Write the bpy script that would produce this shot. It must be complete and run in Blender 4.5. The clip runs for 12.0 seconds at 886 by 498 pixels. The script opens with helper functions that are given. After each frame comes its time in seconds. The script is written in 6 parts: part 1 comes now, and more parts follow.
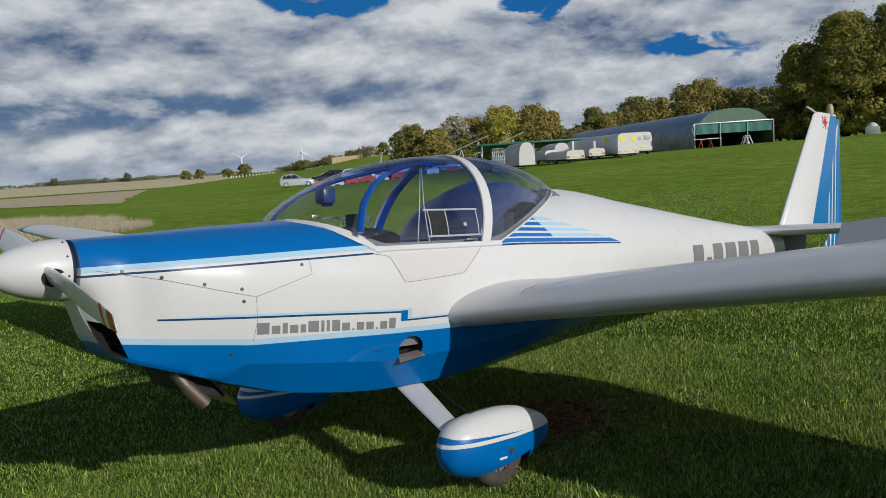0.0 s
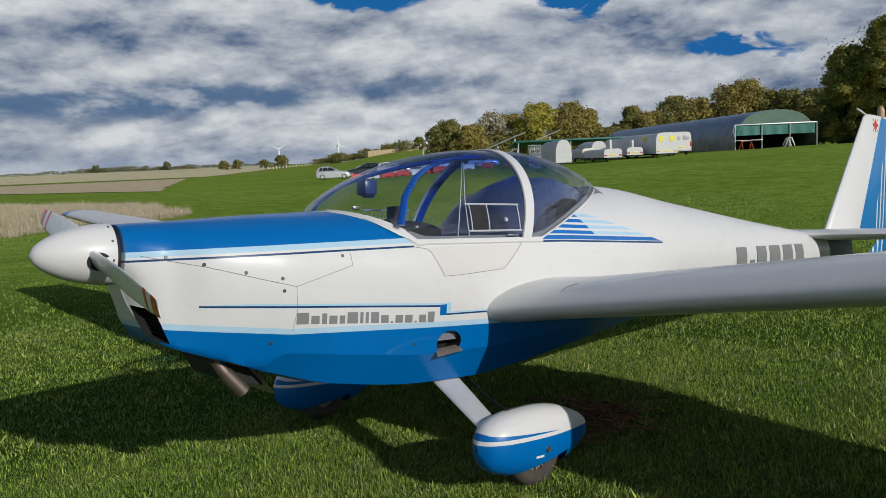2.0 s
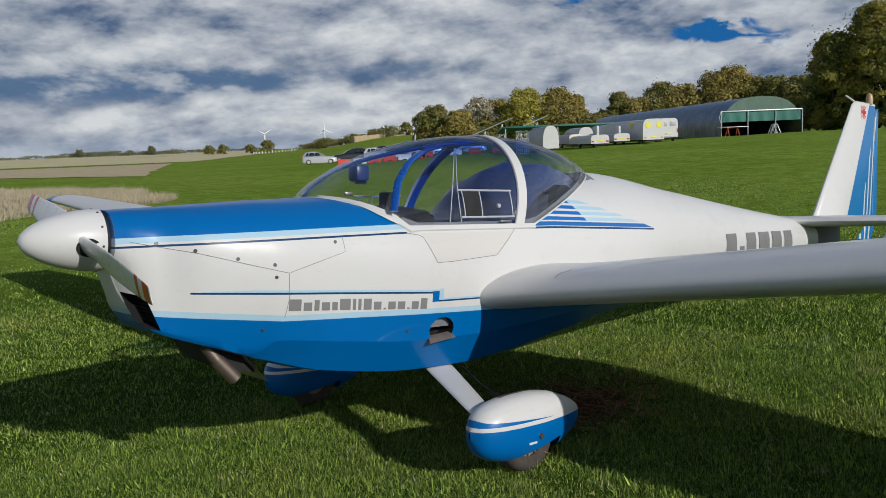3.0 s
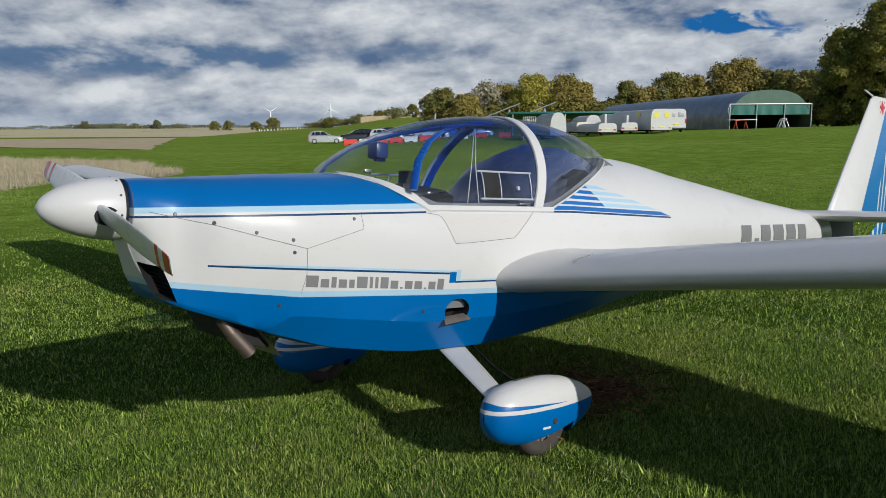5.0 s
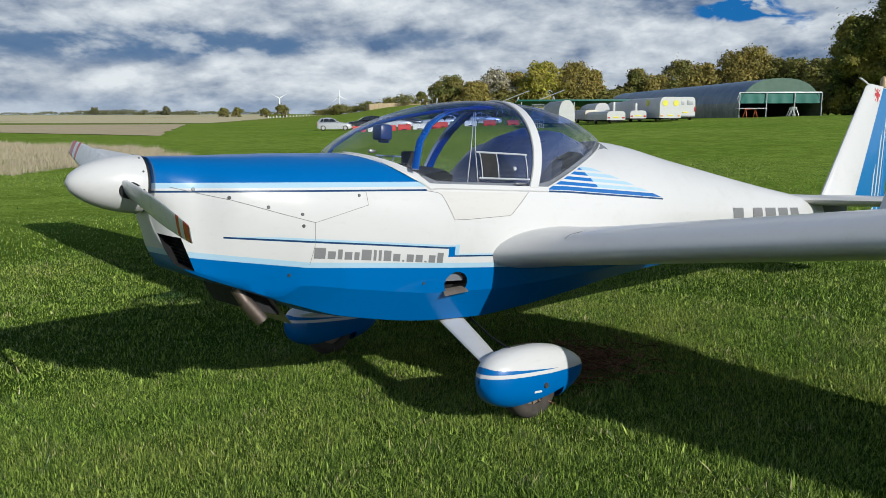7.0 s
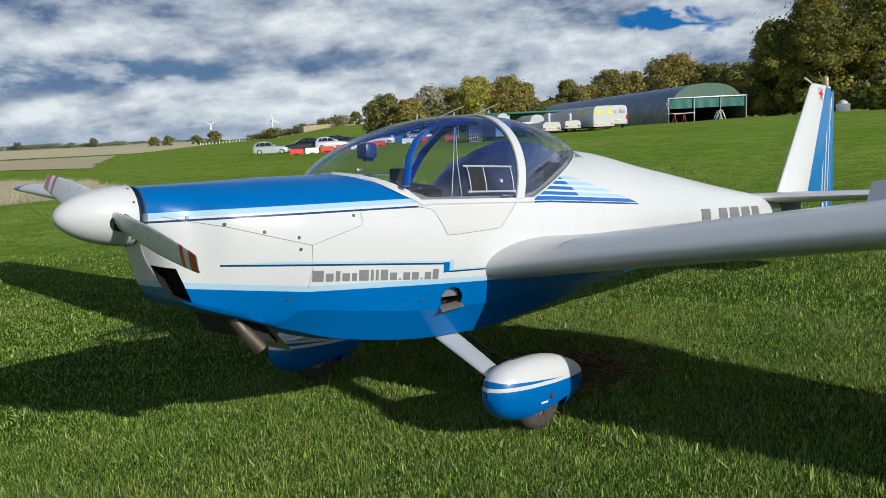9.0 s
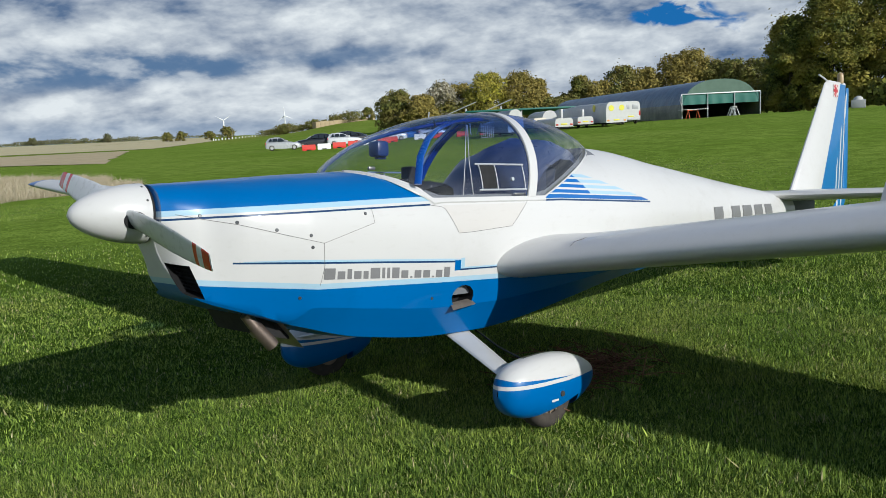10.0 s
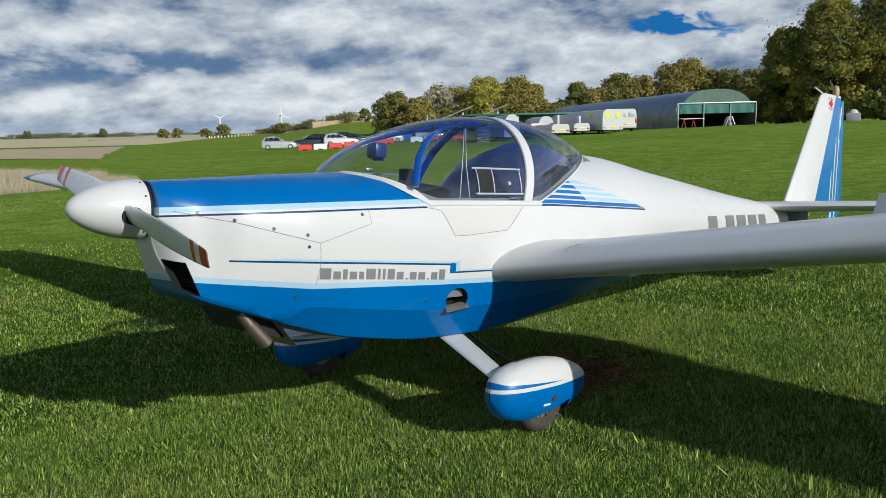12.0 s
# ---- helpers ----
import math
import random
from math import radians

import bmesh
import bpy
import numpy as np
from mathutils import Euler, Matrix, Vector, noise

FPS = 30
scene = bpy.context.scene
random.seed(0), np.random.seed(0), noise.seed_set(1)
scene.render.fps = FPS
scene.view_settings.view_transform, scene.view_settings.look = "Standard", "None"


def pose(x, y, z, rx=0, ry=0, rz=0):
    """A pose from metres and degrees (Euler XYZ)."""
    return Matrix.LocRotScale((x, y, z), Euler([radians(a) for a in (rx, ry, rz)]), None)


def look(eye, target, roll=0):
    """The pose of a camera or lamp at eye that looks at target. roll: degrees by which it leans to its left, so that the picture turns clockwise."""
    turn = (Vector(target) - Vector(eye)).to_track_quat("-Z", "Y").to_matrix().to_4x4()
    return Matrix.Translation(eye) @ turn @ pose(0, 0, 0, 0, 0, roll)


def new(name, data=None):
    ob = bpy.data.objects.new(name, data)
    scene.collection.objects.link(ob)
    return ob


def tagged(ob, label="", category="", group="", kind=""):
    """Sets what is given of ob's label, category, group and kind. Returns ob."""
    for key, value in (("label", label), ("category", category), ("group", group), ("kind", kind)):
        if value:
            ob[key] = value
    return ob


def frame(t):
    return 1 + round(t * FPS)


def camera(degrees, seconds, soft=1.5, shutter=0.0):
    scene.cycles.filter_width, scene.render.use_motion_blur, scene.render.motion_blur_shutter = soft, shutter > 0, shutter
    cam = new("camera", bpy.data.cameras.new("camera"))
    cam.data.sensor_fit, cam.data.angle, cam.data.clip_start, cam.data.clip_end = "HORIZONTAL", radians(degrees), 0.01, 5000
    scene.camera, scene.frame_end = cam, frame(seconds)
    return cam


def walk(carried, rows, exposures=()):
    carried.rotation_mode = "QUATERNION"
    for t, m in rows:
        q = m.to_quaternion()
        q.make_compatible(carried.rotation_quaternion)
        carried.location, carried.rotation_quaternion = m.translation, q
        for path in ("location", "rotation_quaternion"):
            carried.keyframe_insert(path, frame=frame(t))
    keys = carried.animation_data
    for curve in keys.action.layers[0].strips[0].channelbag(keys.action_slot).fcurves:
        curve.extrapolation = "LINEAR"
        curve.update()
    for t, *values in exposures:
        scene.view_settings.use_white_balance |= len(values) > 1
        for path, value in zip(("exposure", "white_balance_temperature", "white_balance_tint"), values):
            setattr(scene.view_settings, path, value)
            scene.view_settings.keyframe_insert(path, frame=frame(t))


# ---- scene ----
# ---------------------------------------------------------------- camera
cam = camera(57.42, 12.0, soft=0.75, shutter=0.0)
PATH = [  # seconds, x, y, z, tilt, lean, turn
    (0, -0.982, -3.682, 1.508, 83.92, 3.84, -42.07),
    (0.5, -0.987, -3.685, 1.506, 83.98, 3.49, -41.41),
    (1, -1.004, -3.671, 1.509, 84.21, 3.00, -40.26),
    (1.5, -1.002, -3.644, 1.506, 84.15, 2.34, -39.60),
    (2, -0.991, -3.634, 1.501, 83.74, 2.55, -39.57),
    (2.5, -0.986, -3.619, 1.498, 83.11, 2.81, -39.96),
    (3, -1.001, -3.599, 1.503, 82.69, 2.36, -40.50),
    (3.2, -0.996, -3.595, 1.497, 82.64, 2.12, -40.53),
    (4.8, -1.028, -3.531, 1.478, 81.75, 0.75, -40.13),
    (5, -1.038, -3.522, 1.485, 81.55, 0.48, -40.09),
    (5.5, -1.057, -3.535, 1.488, 81.50, 0.20, -39.63),
    (6, -1.079, -3.585, 1.476, 81.47, 0.13, -39.32),
    (6.5, -1.110, -3.715, 1.470, 81.40, 0.06, -39.27),
    (6.6, -1.124, -3.737, 1.455, 81.27, 0.17, -39.40),
    (6.7, -1.134, -3.762, 1.462, 80.58, 0.12, -39.32),
    (8.3, -1.355, -3.572, 1.458, 81.88, 1.94, -42.60),
    (8.5, -1.361, -3.561, 1.461, 81.69, 2.14, -43.34),
    (9, -1.351, -3.548, 1.458, 81.77, 2.87, -44.04),
    (9.5, -1.354, -3.548, 1.460, 81.74, 3.05, -43.86),
    (10, -1.355, -3.556, 1.470, 81.52, 2.82, -43.19),
    (10.5, -1.368, -3.572, 1.473, 81.53, 2.13, -42.90),
    (11, -1.365, -3.578, 1.473, 81.67, 1.67, -42.90),
    (11.5, -1.366, -3.569, 1.469, 81.75, 1.46, -43.07),
    (12, -1.376, -3.564, 1.471, 81.73, 1.45, -43.44),
]
walk(cam, [(r[0], pose(*r[1:])) for r in PATH],
     exposures=[(0.0, -0.38, 6300, 9), (3.2, -0.38, 6300, 9), (5.5, -0.26, 6220, 8), (6.5, -0.13, 6170, 7), (8.5, -0.07, 6150, 6), (12.0, -0.10, 6150, 6)])

# ---------------------------------------------------------------- light
SUN_AZ, SUN_EL = radians(-88.0), radians(24.2)
sun_way = Vector((math.cos(SUN_AZ) * math.cos(SUN_EL), math.sin(SUN_AZ) * math.cos(SUN_EL), math.sin(SUN_EL)))
sun = new("sun", bpy.data.lights.new("sun", "SUN"))
sun.data.energy, sun.data.angle, sun.data.color = 4.9, radians(0.55), (1.0, 0.945, 0.875)
sun.matrix_world = look(sun_way * 50, (0, 0, 0))


# ---------------------------------------------------------------- node helpers
class X:
    """A value in a node tree, with arithmetic."""

    def __init__(self, tree, socket):
        self.t, self.s = tree, socket

    def op(self, kind, *others, clamp=False):
        n = self.t.nodes.new("ShaderNodeMath")
        n.operation, n.use_clamp = kind, clamp
        for i, v in enumerate((self, *others)):
            if isinstance(v, X):
                self.t.links.new(v.s, n.inputs[i])
            else:
                n.inputs[i].default_value = v
        return X(self.t, n.outputs[0])

    def __add__(self, o): return self.op("ADD", o)
    def __sub__(self, o): return self.op("SUBTRACT", o)
    def __mul__(self, o): return self.op("MULTIPLY", o)
    def __truediv__(self, o): return self.op("DIVIDE", o)
    def gt(self, o): return self.op("GREATER_THAN", o)
    def lt(self, o): return self.op("LESS_THAN", o)
    def mx(self, o): return self.op("MAXIMUM", o)
    def mn(self, o): return self.op("MINIMUM", o)
    def ab(self): return self.op("ABSOLUTE")
    def pw(self, o): return self.op("POWER", o)
    def fr(self): return self.op("FRACT")
    def inv(self): return (self * -1.0) + 1.0

    def ramp(self, a, b, c=0.0, d=1.0, smooth=True):
        n = self.t.nodes.new("ShaderNodeMapRange")
        n.interpolation_type = "SMOOTHSTEP" if smooth else "LINEAR"
        for i, v in enumerate((self, a, b, c, d)):
            if isinstance(v, X):
                self.t.links.new(v.s, n.inputs[i])
            else:
                n.inputs[i].default_value = v
        return X(self.t, n.outputs[0])


class Mat:
    """A node material on one Principled shader."""

    def __init__(self, name, color=(0.5, 0.5, 0.5), rough=0.5, metal=0.0, coat=0.0, spec=0.5):
        self.m = bpy.data.materials.new(name)
        self.m.use_nodes = True
        self.t = self.m.node_tree
        self.b = self.t.nodes["Principled BSDF"]
        self.put("Base Color", color), self.put("Roughness", rough), self.put("Metallic", metal)
        self.put("Coat Weight", coat), self.put("Coat Roughness", 0.04), self.put("Specular IOR Level", spec)

    def put(self, socket, v):
        i = self.b.inputs[socket]
        if isinstance(v, X):
            self.t.links.new(v.s, i)
        elif isinstance(v, bpy.types.NodeSocket):
            self.t.links.new(v, i)
        else:
            i.default_value = (*v, 1.0) if isinstance(v, tuple) and len(v) == 3 else v

    def coords(self, kind="Object"):
        n = self.t.nodes.new("ShaderNodeTexCoord")
        return n.outputs[kind]

    def world(self):
        return self.t.nodes.new("ShaderNodeNewGeometry").outputs["Position"]

    def xyz(self, vec):
        n = self.t.nodes.new("ShaderNodeSeparateXYZ")
        self.t.links.new(vec, n.inputs[0])
        return [X(self.t, o) for o in n.outputs]

    def scaled(self, vec, s, off=(0, 0, 0)):
        n = self.t.nodes.new("ShaderNodeMapping")
        self.t.links.new(vec, n.inputs[0])
        n.inputs["Scale"].default_value, n.inputs["Location"].default_value = s, off
        return n.outputs[0]

    def noise(self, vec, scale, detail=4.0, rough=0.55, warp=0.0):
        n = self.t.nodes.new("ShaderNodeTexNoise")
        self.t.links.new(vec, n.inputs["Vector"])
        n.inputs["Scale"].default_value, n.inputs["Detail"].default_value = scale, detail
        n.inputs["Roughness"].default_value, n.inputs["Distortion"].default_value = rough, warp
        return X(self.t, n.outputs["Fac"])

    def mix(self, fac, a, b, kind="MIX"):
        n = self.t.nodes.new("ShaderNodeMix")
        n.data_type, n.blend_type = "RGBA", kind
        for i, v in ((0, fac), (6, a), (7, b)):
            if isinstance(v, X):
                self.t.links.new(v.s, n.inputs[i])
            elif isinstance(v, bpy.types.NodeSocket):
                self.t.links.new(v, n.inputs[i])
            else:
                n.inputs[i].default_value = (*v, 1.0) if isinstance(v, tuple) else v
        return n.outputs[2]

    def bump(self, height, strength=0.3, dist=0.01):
        n = self.t.nodes.new("ShaderNodeBump")
        n.inputs["Strength"].default_value, n.inputs["Distance"].default_value = strength, dist
        self.t.links.new(height.s, n.inputs["Height"])
        self.t.links.new(n.outputs[0], self.b.inputs["Normal"])

    def random(self):
        return X(self.t, self.t.nodes.new("ShaderNodeObjectInfo").outputs["Random"])

    def island(self):
        return X(self.t, self.t.nodes.new("ShaderNodeNewGeometry").outputs["Random Per Island"])


def plain(name, color, rough=0.5, metal=0.0, coat=0.0, grain=60.0, vary=0.18, bump=0.05, spec=0.5):
    """A painted, moulded or bare surface with slight mottling at two scales."""
    m = Mat(name, color, rough, metal, coat, spec)
    v = m.coords()
    n = m.noise(v, grain, 5).ramp(0.3, 0.7) * 0.5 + m.noise(v, grain * 0.07, 3).ramp(0.3, 0.7) * 0.5
    m.put("Base Color", m.mix(n * vary, color, tuple(c * 0.45 for c in color)))
    m.put("Roughness", n * (0.25 * rough) + rough * 0.9)
    if bump:
        m.bump(m.noise(v, grain * 2, 3), bump, 0.002)
    return m.m


# ---------------------------------------------------------------- sky
world = bpy.data.worlds.new("sky")
scene.world = world
world.use_nodes = True
wt = world.node_tree
bg = wt.nodes["Background"]
nishita = wt.nodes.new("ShaderNodeTexSky")
nishita.sky_type, nishita.sun_disc = "NISHITA", False
nishita.sun_elevation, nishita.sun_rotation = SUN_EL, math.pi / 2 - SUN_AZ
nishita.air_density, nishita.dust_density, nishita.ozone_density = 1.0, 0.6, 1.5
SKY = 0.047


def sky_node(kind, **values):
    n = wt.nodes.new(kind)
    for k, v in values.items():
        n.inputs[k].default_value = v
    return n


def sky_mix(fac, a, b):
    n = wt.nodes.new("ShaderNodeMix")
    n.data_type = "RGBA"
    for i, v in ((0, fac), (6, a), (7, b)):
        if isinstance(v, X):
            wt.links.new(v.s, n.inputs[i])
        elif isinstance(v, bpy.types.NodeSocket):
            wt.links.new(v, n.inputs[i])
        else:
            n.inputs[i].default_value = (*v, 1.0) if isinstance(v, tuple) else v
    return n.outputs[2]


tc = wt.nodes.new("ShaderNodeTexCoord")
sep = wt.nodes.new("ShaderNodeSeparateXYZ")
wt.links.new(tc.outputs["Generated"], sep.inputs[0])
dz = X(wt, sep.outputs[2])


dx, dy = X(wt, sep.outputs[0]), X(wt, sep.outputs[1])


def sky_noise(vec, scale, detail, rough, shift=(0, 0, 0), warp=0.0):
    mp = wt.nodes.new("ShaderNodeMapping")
    mp.inputs["Location"].default_value = shift
    wt.links.new(vec, mp.inputs[0])
    n = sky_node("ShaderNodeTexNoise", Scale=scale, Detail=detail, Roughness=rough, Distortion=warp)
    wt.links.new(mp.outputs[0], n.inputs["Vector"])
    return X(wt, n.outputs["Fac"])


def sky_spot(x, y, z, wide, high):
    """Soft oval round a direction, 1 in its middle."""
    a, b, c = (dx - x) / wide, (dy - y) / wide, (dz - z) / high
    return ((a * a) + (b * b) + (c * c)).ramp(0.0, 1.0, 1.0, 0.0)


def sky_heaps(vec, scale):
    """Rounded billows with smaller ones on them, 1 at their middles."""
    wob = sky_node("ShaderNodeTexNoise", Scale=scale * 0.9, Detail=5.0, Roughness=0.6)
    wt.links.new(vec, wob.inputs["Vector"])
    add = wt.nodes.new("ShaderNodeVectorMath")
    add.operation = "MULTIPLY_ADD"
    wt.links.new(wob.outputs["Color"], add.inputs[0])
    add.inputs[1].default_value = (1.0 / scale, 1.0 / scale, 1.0 / scale)
    wt.links.new(vec, add.inputs[2])
    n = wt.nodes.new("ShaderNodeTexVoronoi")
    n.feature, n.normalize = "SMOOTH_F1", True
    for k, v in (("Scale", scale), ("Detail", 3.0), ("Roughness", 0.5), ("Lacunarity", 2.2), ("Smoothness", 0.45)):
        n.inputs[k].default_value = v
    wt.links.new(add.outputs[0], n.inputs["Vector"])
    return X(wt, n.outputs["Distance"]).inv()


def sky_round(lift, tall=2.3):
    """The view's direction, flattened, seen a little higher up by lift."""
    mp = wt.nodes.new("ShaderNodeMapping")
    mp.inputs["Scale"].default_value, mp.inputs["Location"].default_value = (1.0, 1.0, tall), (0.0, 0.0, lift * tall)
    wt.links.new(tc.outputs["Generated"], mp.inputs[0])
    return mp.outputs[0]


def cloud(lift):
    """Stratocumulus deck: broad banks and heaps."""
    return sky_noise(sky_round(lift, 2.6), 4.6, 8.0, 0.55, (5.3, 2.6, 0.7), 0.15) * 0.55 + sky_heaps(sky_round(lift, 2.2), 8.0) * 0.45


def sky_spots(rows):
    total = sky_spot(*rows[0][:5]) * rows[0][5]
    for r in rows[1:]:
        total = total + sky_spot(*r[:5]) * r[5]
    return total.mn(1.0)


here, above = cloud(0.0), cloud(0.022)
fine = sky_noise(sky_round(0.0, 2.2), 15.0, 7.0, 0.58, (1.0, 2.0, 3.0), 0.4)
wide_tone = sky_noise(sky_round(0.0, 4.5), 3.4, 3.0, 0.5, (0.4, 7.0, 2.0))
gap = sky_spots([(0.564, 0.803, 0.205, 0.12, 0.040, 1.0), (0.745, 0.645, 0.180, 0.07, 0.036, 1.0), (0.850, 0.510, 0.118, 0.07, 0.022, 0.8), (0.885, 0.45, 0.100, 0.05, 0.022, 0.6), (0.778, 0.627, 0.046, 0.05, 0.020, 0.45)])
bank = sky_spots([(0.300, 0.950, 0.084, 0.25, 0.030, 1.0), (0.450, 0.889, 0.084, 0.13, 0.020, 0.75), (0.600, 0.795, 0.090, 0.11, 0.016, 0.55), (0.36, 0.93, 0.018, 0.25, 0.016, 0.3), (0.29, 0.93, 0.20, 0.12, 0.02, 0.4)])
lit = sky_spots([(0.33, 0.94, 0.047, 0.15, 0.016, 0.8), (0.478, 0.874, 0.066, 0.14, 0.018, 0.6), (0.64, 0.765, 0.070, 0.16, 0.022, 0.6), (0.423, 0.888, 0.165, 0.14, 0.04, 0.5), (0.803, 0.584, 0.112, 0.07, 0.018, 0.6), (0.66, 0.74, 0.14, 0.1, 0.025, 0.4)])
body = here + (fine - 0.5) * 0.30 - gap * fine.ramp(0.36, 0.60, 0.08, 0.46) + bank * 0.12 + lit * 0.05
mask = body.ramp(0.33, 0.45)
tone = (here - above) * 9.0 + (fine - 0.5) * 0.9 + (wide_tone - 0.5) * 0.55 + lit * 0.26 - bank * 0.20 + 0.52
clouds = sky_mix(tone.ramp(-0.45, 1.40, smooth=False), (2.5, 3.8, 6.4), (18.0, 18.3, 18.5))
clouds = sky_mix(bank * tone.ramp(0.0, 0.8, 0.95, 0.25), clouds, (2.3, 4.1, 7.2))
clouds = sky_mix(dz.ramp(0.0, 0.035).inv() * 0.55, clouds, (9.0, 10.6, 13.2))
# the deck glows more on the sun's side
sunward = (dx * sun_way.x + dy * sun_way.y).ramp(-0.45, 0.95, 1.0, 1.3)
gain = wt.nodes.new("ShaderNodeVectorMath")
gain.operation = "SCALE"
wt.links.new(clouds, gain.inputs[0]), wt.links.new(sunward.s, gain.inputs["Scale"])
clouds = gain.outputs[0]
deep = sky_mix(0.95, nishita.outputs[0], sky_mix(dz.ramp(0.25, 0.75), (0.25, 3.2, 9.4), (0.15, 1.2, 3.6)))
both = sky_mix(mask * dz.ramp(0.22, 0.50, 1.0, 0.20), deep, clouds)
wt.links.new(both, bg.inputs["Color"])
bg.inputs["Strength"].default_value = SKY


# ---------------------------------------------------------------- mesh helpers
def mesh_of(name, bm, material, smooth=None):
    me = bpy.data.meshes.new(name)
    bm.normal_update()
    bm.to_mesh(me)
    bm.free()
    if material:
        me.materials.append(material)
    if smooth is not None:
        me.polygons.foreach_set("use_smooth", [True] * len(me.polygons))
        me.set_sharp_from_angle(angle=radians(smooth))
    return me


def part(name, bm, material, parent=None, label="", smooth=35):
    ob = new(name, mesh_of(name, bm, material, smooth))
    ob.parent = parent
    return tagged(ob, label)


def thing(name, label, category, m=None, group="", kind=""):
    ob = new(name)
    ob.empty_display_size = 0.2
    if m is not None:
        ob.matrix_world = m
    return tagged(ob, label, category, group, kind)


def add_box(bm, lo, hi, bevel=0.0, m=None):
    r = bmesh.ops.create_cube(bm, size=1.0)
    vs = r["verts"]
    for v in vs:
        v.co = Vector([(a + b) / 2 + (b - a) * c for a, b, c in zip(lo, hi, v.co)])
    if bevel:
        es = list({e for v in vs for e in v.link_edges})
        r2 = bmesh.ops.bevel(bm, geom=es, offset=bevel, segments=2, affect="EDGES", profile=0.5)
        vs = list({v for f in r2["faces"] for v in f.verts} | {v for v in vs if v.is_valid})
    if m is not None:
        bmesh.ops.transform(bm, matrix=m, verts=vs)
    return vs


def box(lo, hi, bevel=0.0, m=None):
    bm = bmesh.new()
    add_box(bm, lo, hi, bevel, m)
    return bm


def add_tube(bm, pts, radius, seg=8, caps=True, flat=1.0, up=(0, 0, 1)):
    """A tube along points; radius may be one number or one a point."""
    pts = [Vector(p) for p in pts]
    rings = []
    for i, p in enumerate(pts):
        d = (pts[min(i + 1, len(pts) - 1)] - pts[max(i - 1, 0)]).normalized()
        u = Vector(up)
        if abs(d.dot(u)) > 0.95:
            u = Vector((1, 0, 0))
        a = d.cross(u).normalized()
        b = a.cross(d).normalized()
        r = radius[i] if isinstance(radius, (list, tuple)) else radius
        rings.append([bm.verts.new(p + (a * math.cos(k) * r) + (b * math.sin(k) * r * flat)) for k in (2 * math.pi * j / seg for j in range(seg))])
    for r0, r1 in zip(rings, rings[1:]):
        for j in range(seg):
            bm.faces.new((r0[j], r0[(j + 1) % seg], r1[(j + 1) % seg], r1[j]))
    if caps:
        bm.faces.new(list(reversed(rings[0])))
        bm.faces.new(rings[-1])


def tube(pts, radius, seg=8, caps=True, flat=1.0, up=(0, 0, 1)):
    bm = bmesh.new()
    add_tube(bm, pts, radius, seg, caps, flat, up)
    return bm


def lerp_table(table, x):
    """Smooth interpolation of rows (x, a, b, ...) at x."""
    n = len(table)
    if x <= table[0][0]:
        return list(table[0][1:])
    if x >= table[-1][0]:
        return list(table[-1][1:])
    i = max(k for k in range(n - 1) if table[k][0] <= x)
    x0, x1 = table[i][0], table[i + 1][0]
    t = (x - x0) / (x1 - x0)
    out = []
    for c in range(1, len(table[0])):
        y0, y1 = table[i][c], table[i + 1][c]
        s = (y1 - y0) / (x1 - x0)

        def slope(k):
            if k <= 0 or k >= n - 1:
                return s
            a = (table[k][c] - table[k - 1][c]) / (table[k][0] - table[k - 1][0])
            b = (table[k + 1][c] - table[k][c]) / (table[k + 1][0] - table[k][0])
            return 0.0 if a * b <= 0 else 2 * a * b / (a + b)
        m0, m1 = slope(i) * (x1 - x0), slope(i + 1) * (x1 - x0)
        out.append((2 * t**3 - 3 * t**2 + 1) * y0 + (t**3 - 2 * t**2 + t) * m0 + (-2 * t**3 + 3 * t**2) * y1 + (t**3 - t**2) * m1)
    return out


def skin(bm, rows, close=False):
    """Quads between rows of vertices."""
    vr = [[bm.verts.new(p) for p in r] for r in rows]
    n = len(vr[0])
    for a, b in zip(vr, vr[1:]):
        for j in range(n if close else n - 1):
            k = (j + 1) % n
            if (a[j].co - a[k].co).length < 1e-7 and (b[j].co - b[k].co).length < 1e-7:
                continue
            bm.faces.new((a[j], a[k], b[k], b[j]))
    return vr


def weld(bm, d=1e-4):
    bmesh.ops.remove_doubles(bm, verts=bm.verts, dist=d)
    bmesh.ops.recalc_face_normals(bm, faces=bm.faces)
    return bm


# ---------------------------------------------------------------- aircraft paint
WHITE, BLUE, LIGHT, DARK = (0.56, 0.555, 0.545), (0.001, 0.110, 0.345), (0.34, 0.50, 0.61), (0.010, 0.042, 0.12)


def gelcoat(name, paint=None):
    """Glossy white gelcoat with faint waviness and dirt; paint(m, x, y, z) returns the colour socket."""
    m = Mat(name, WHITE, 0.2, 0.0, 0.30)
    v = m.coords()
    x, y, z = m.xyz(v)
    col = paint(m, x, y.ab(), z) if paint else WHITE
    m.put("Specular IOR Level", 0.2)
    dirt = m.noise(v, 2.3, 6, 0.65).ramp(0.52, 0.75) * 0.10 + m.noise(m.scaled(v, (4, 14, 14)), 3.0, 5).ramp(0.55, 0.8) * 0.07
    m.put("Base Color", m.mix(dirt * 2.0, col, (0.62, 0.58, 0.50), "MULTIPLY"))
    m.put("Roughness", m.noise(v, 9.0, 4) * 0.12 + 0.28)
    m.bump(m.noise(v, 3.2, 2) + m.noise(v, 260.0, 2) * 0.012, 0.10, 0.012)
    return m.m


def band(v, lo, hi):
    return v.gt(lo) * v.lt(hi)


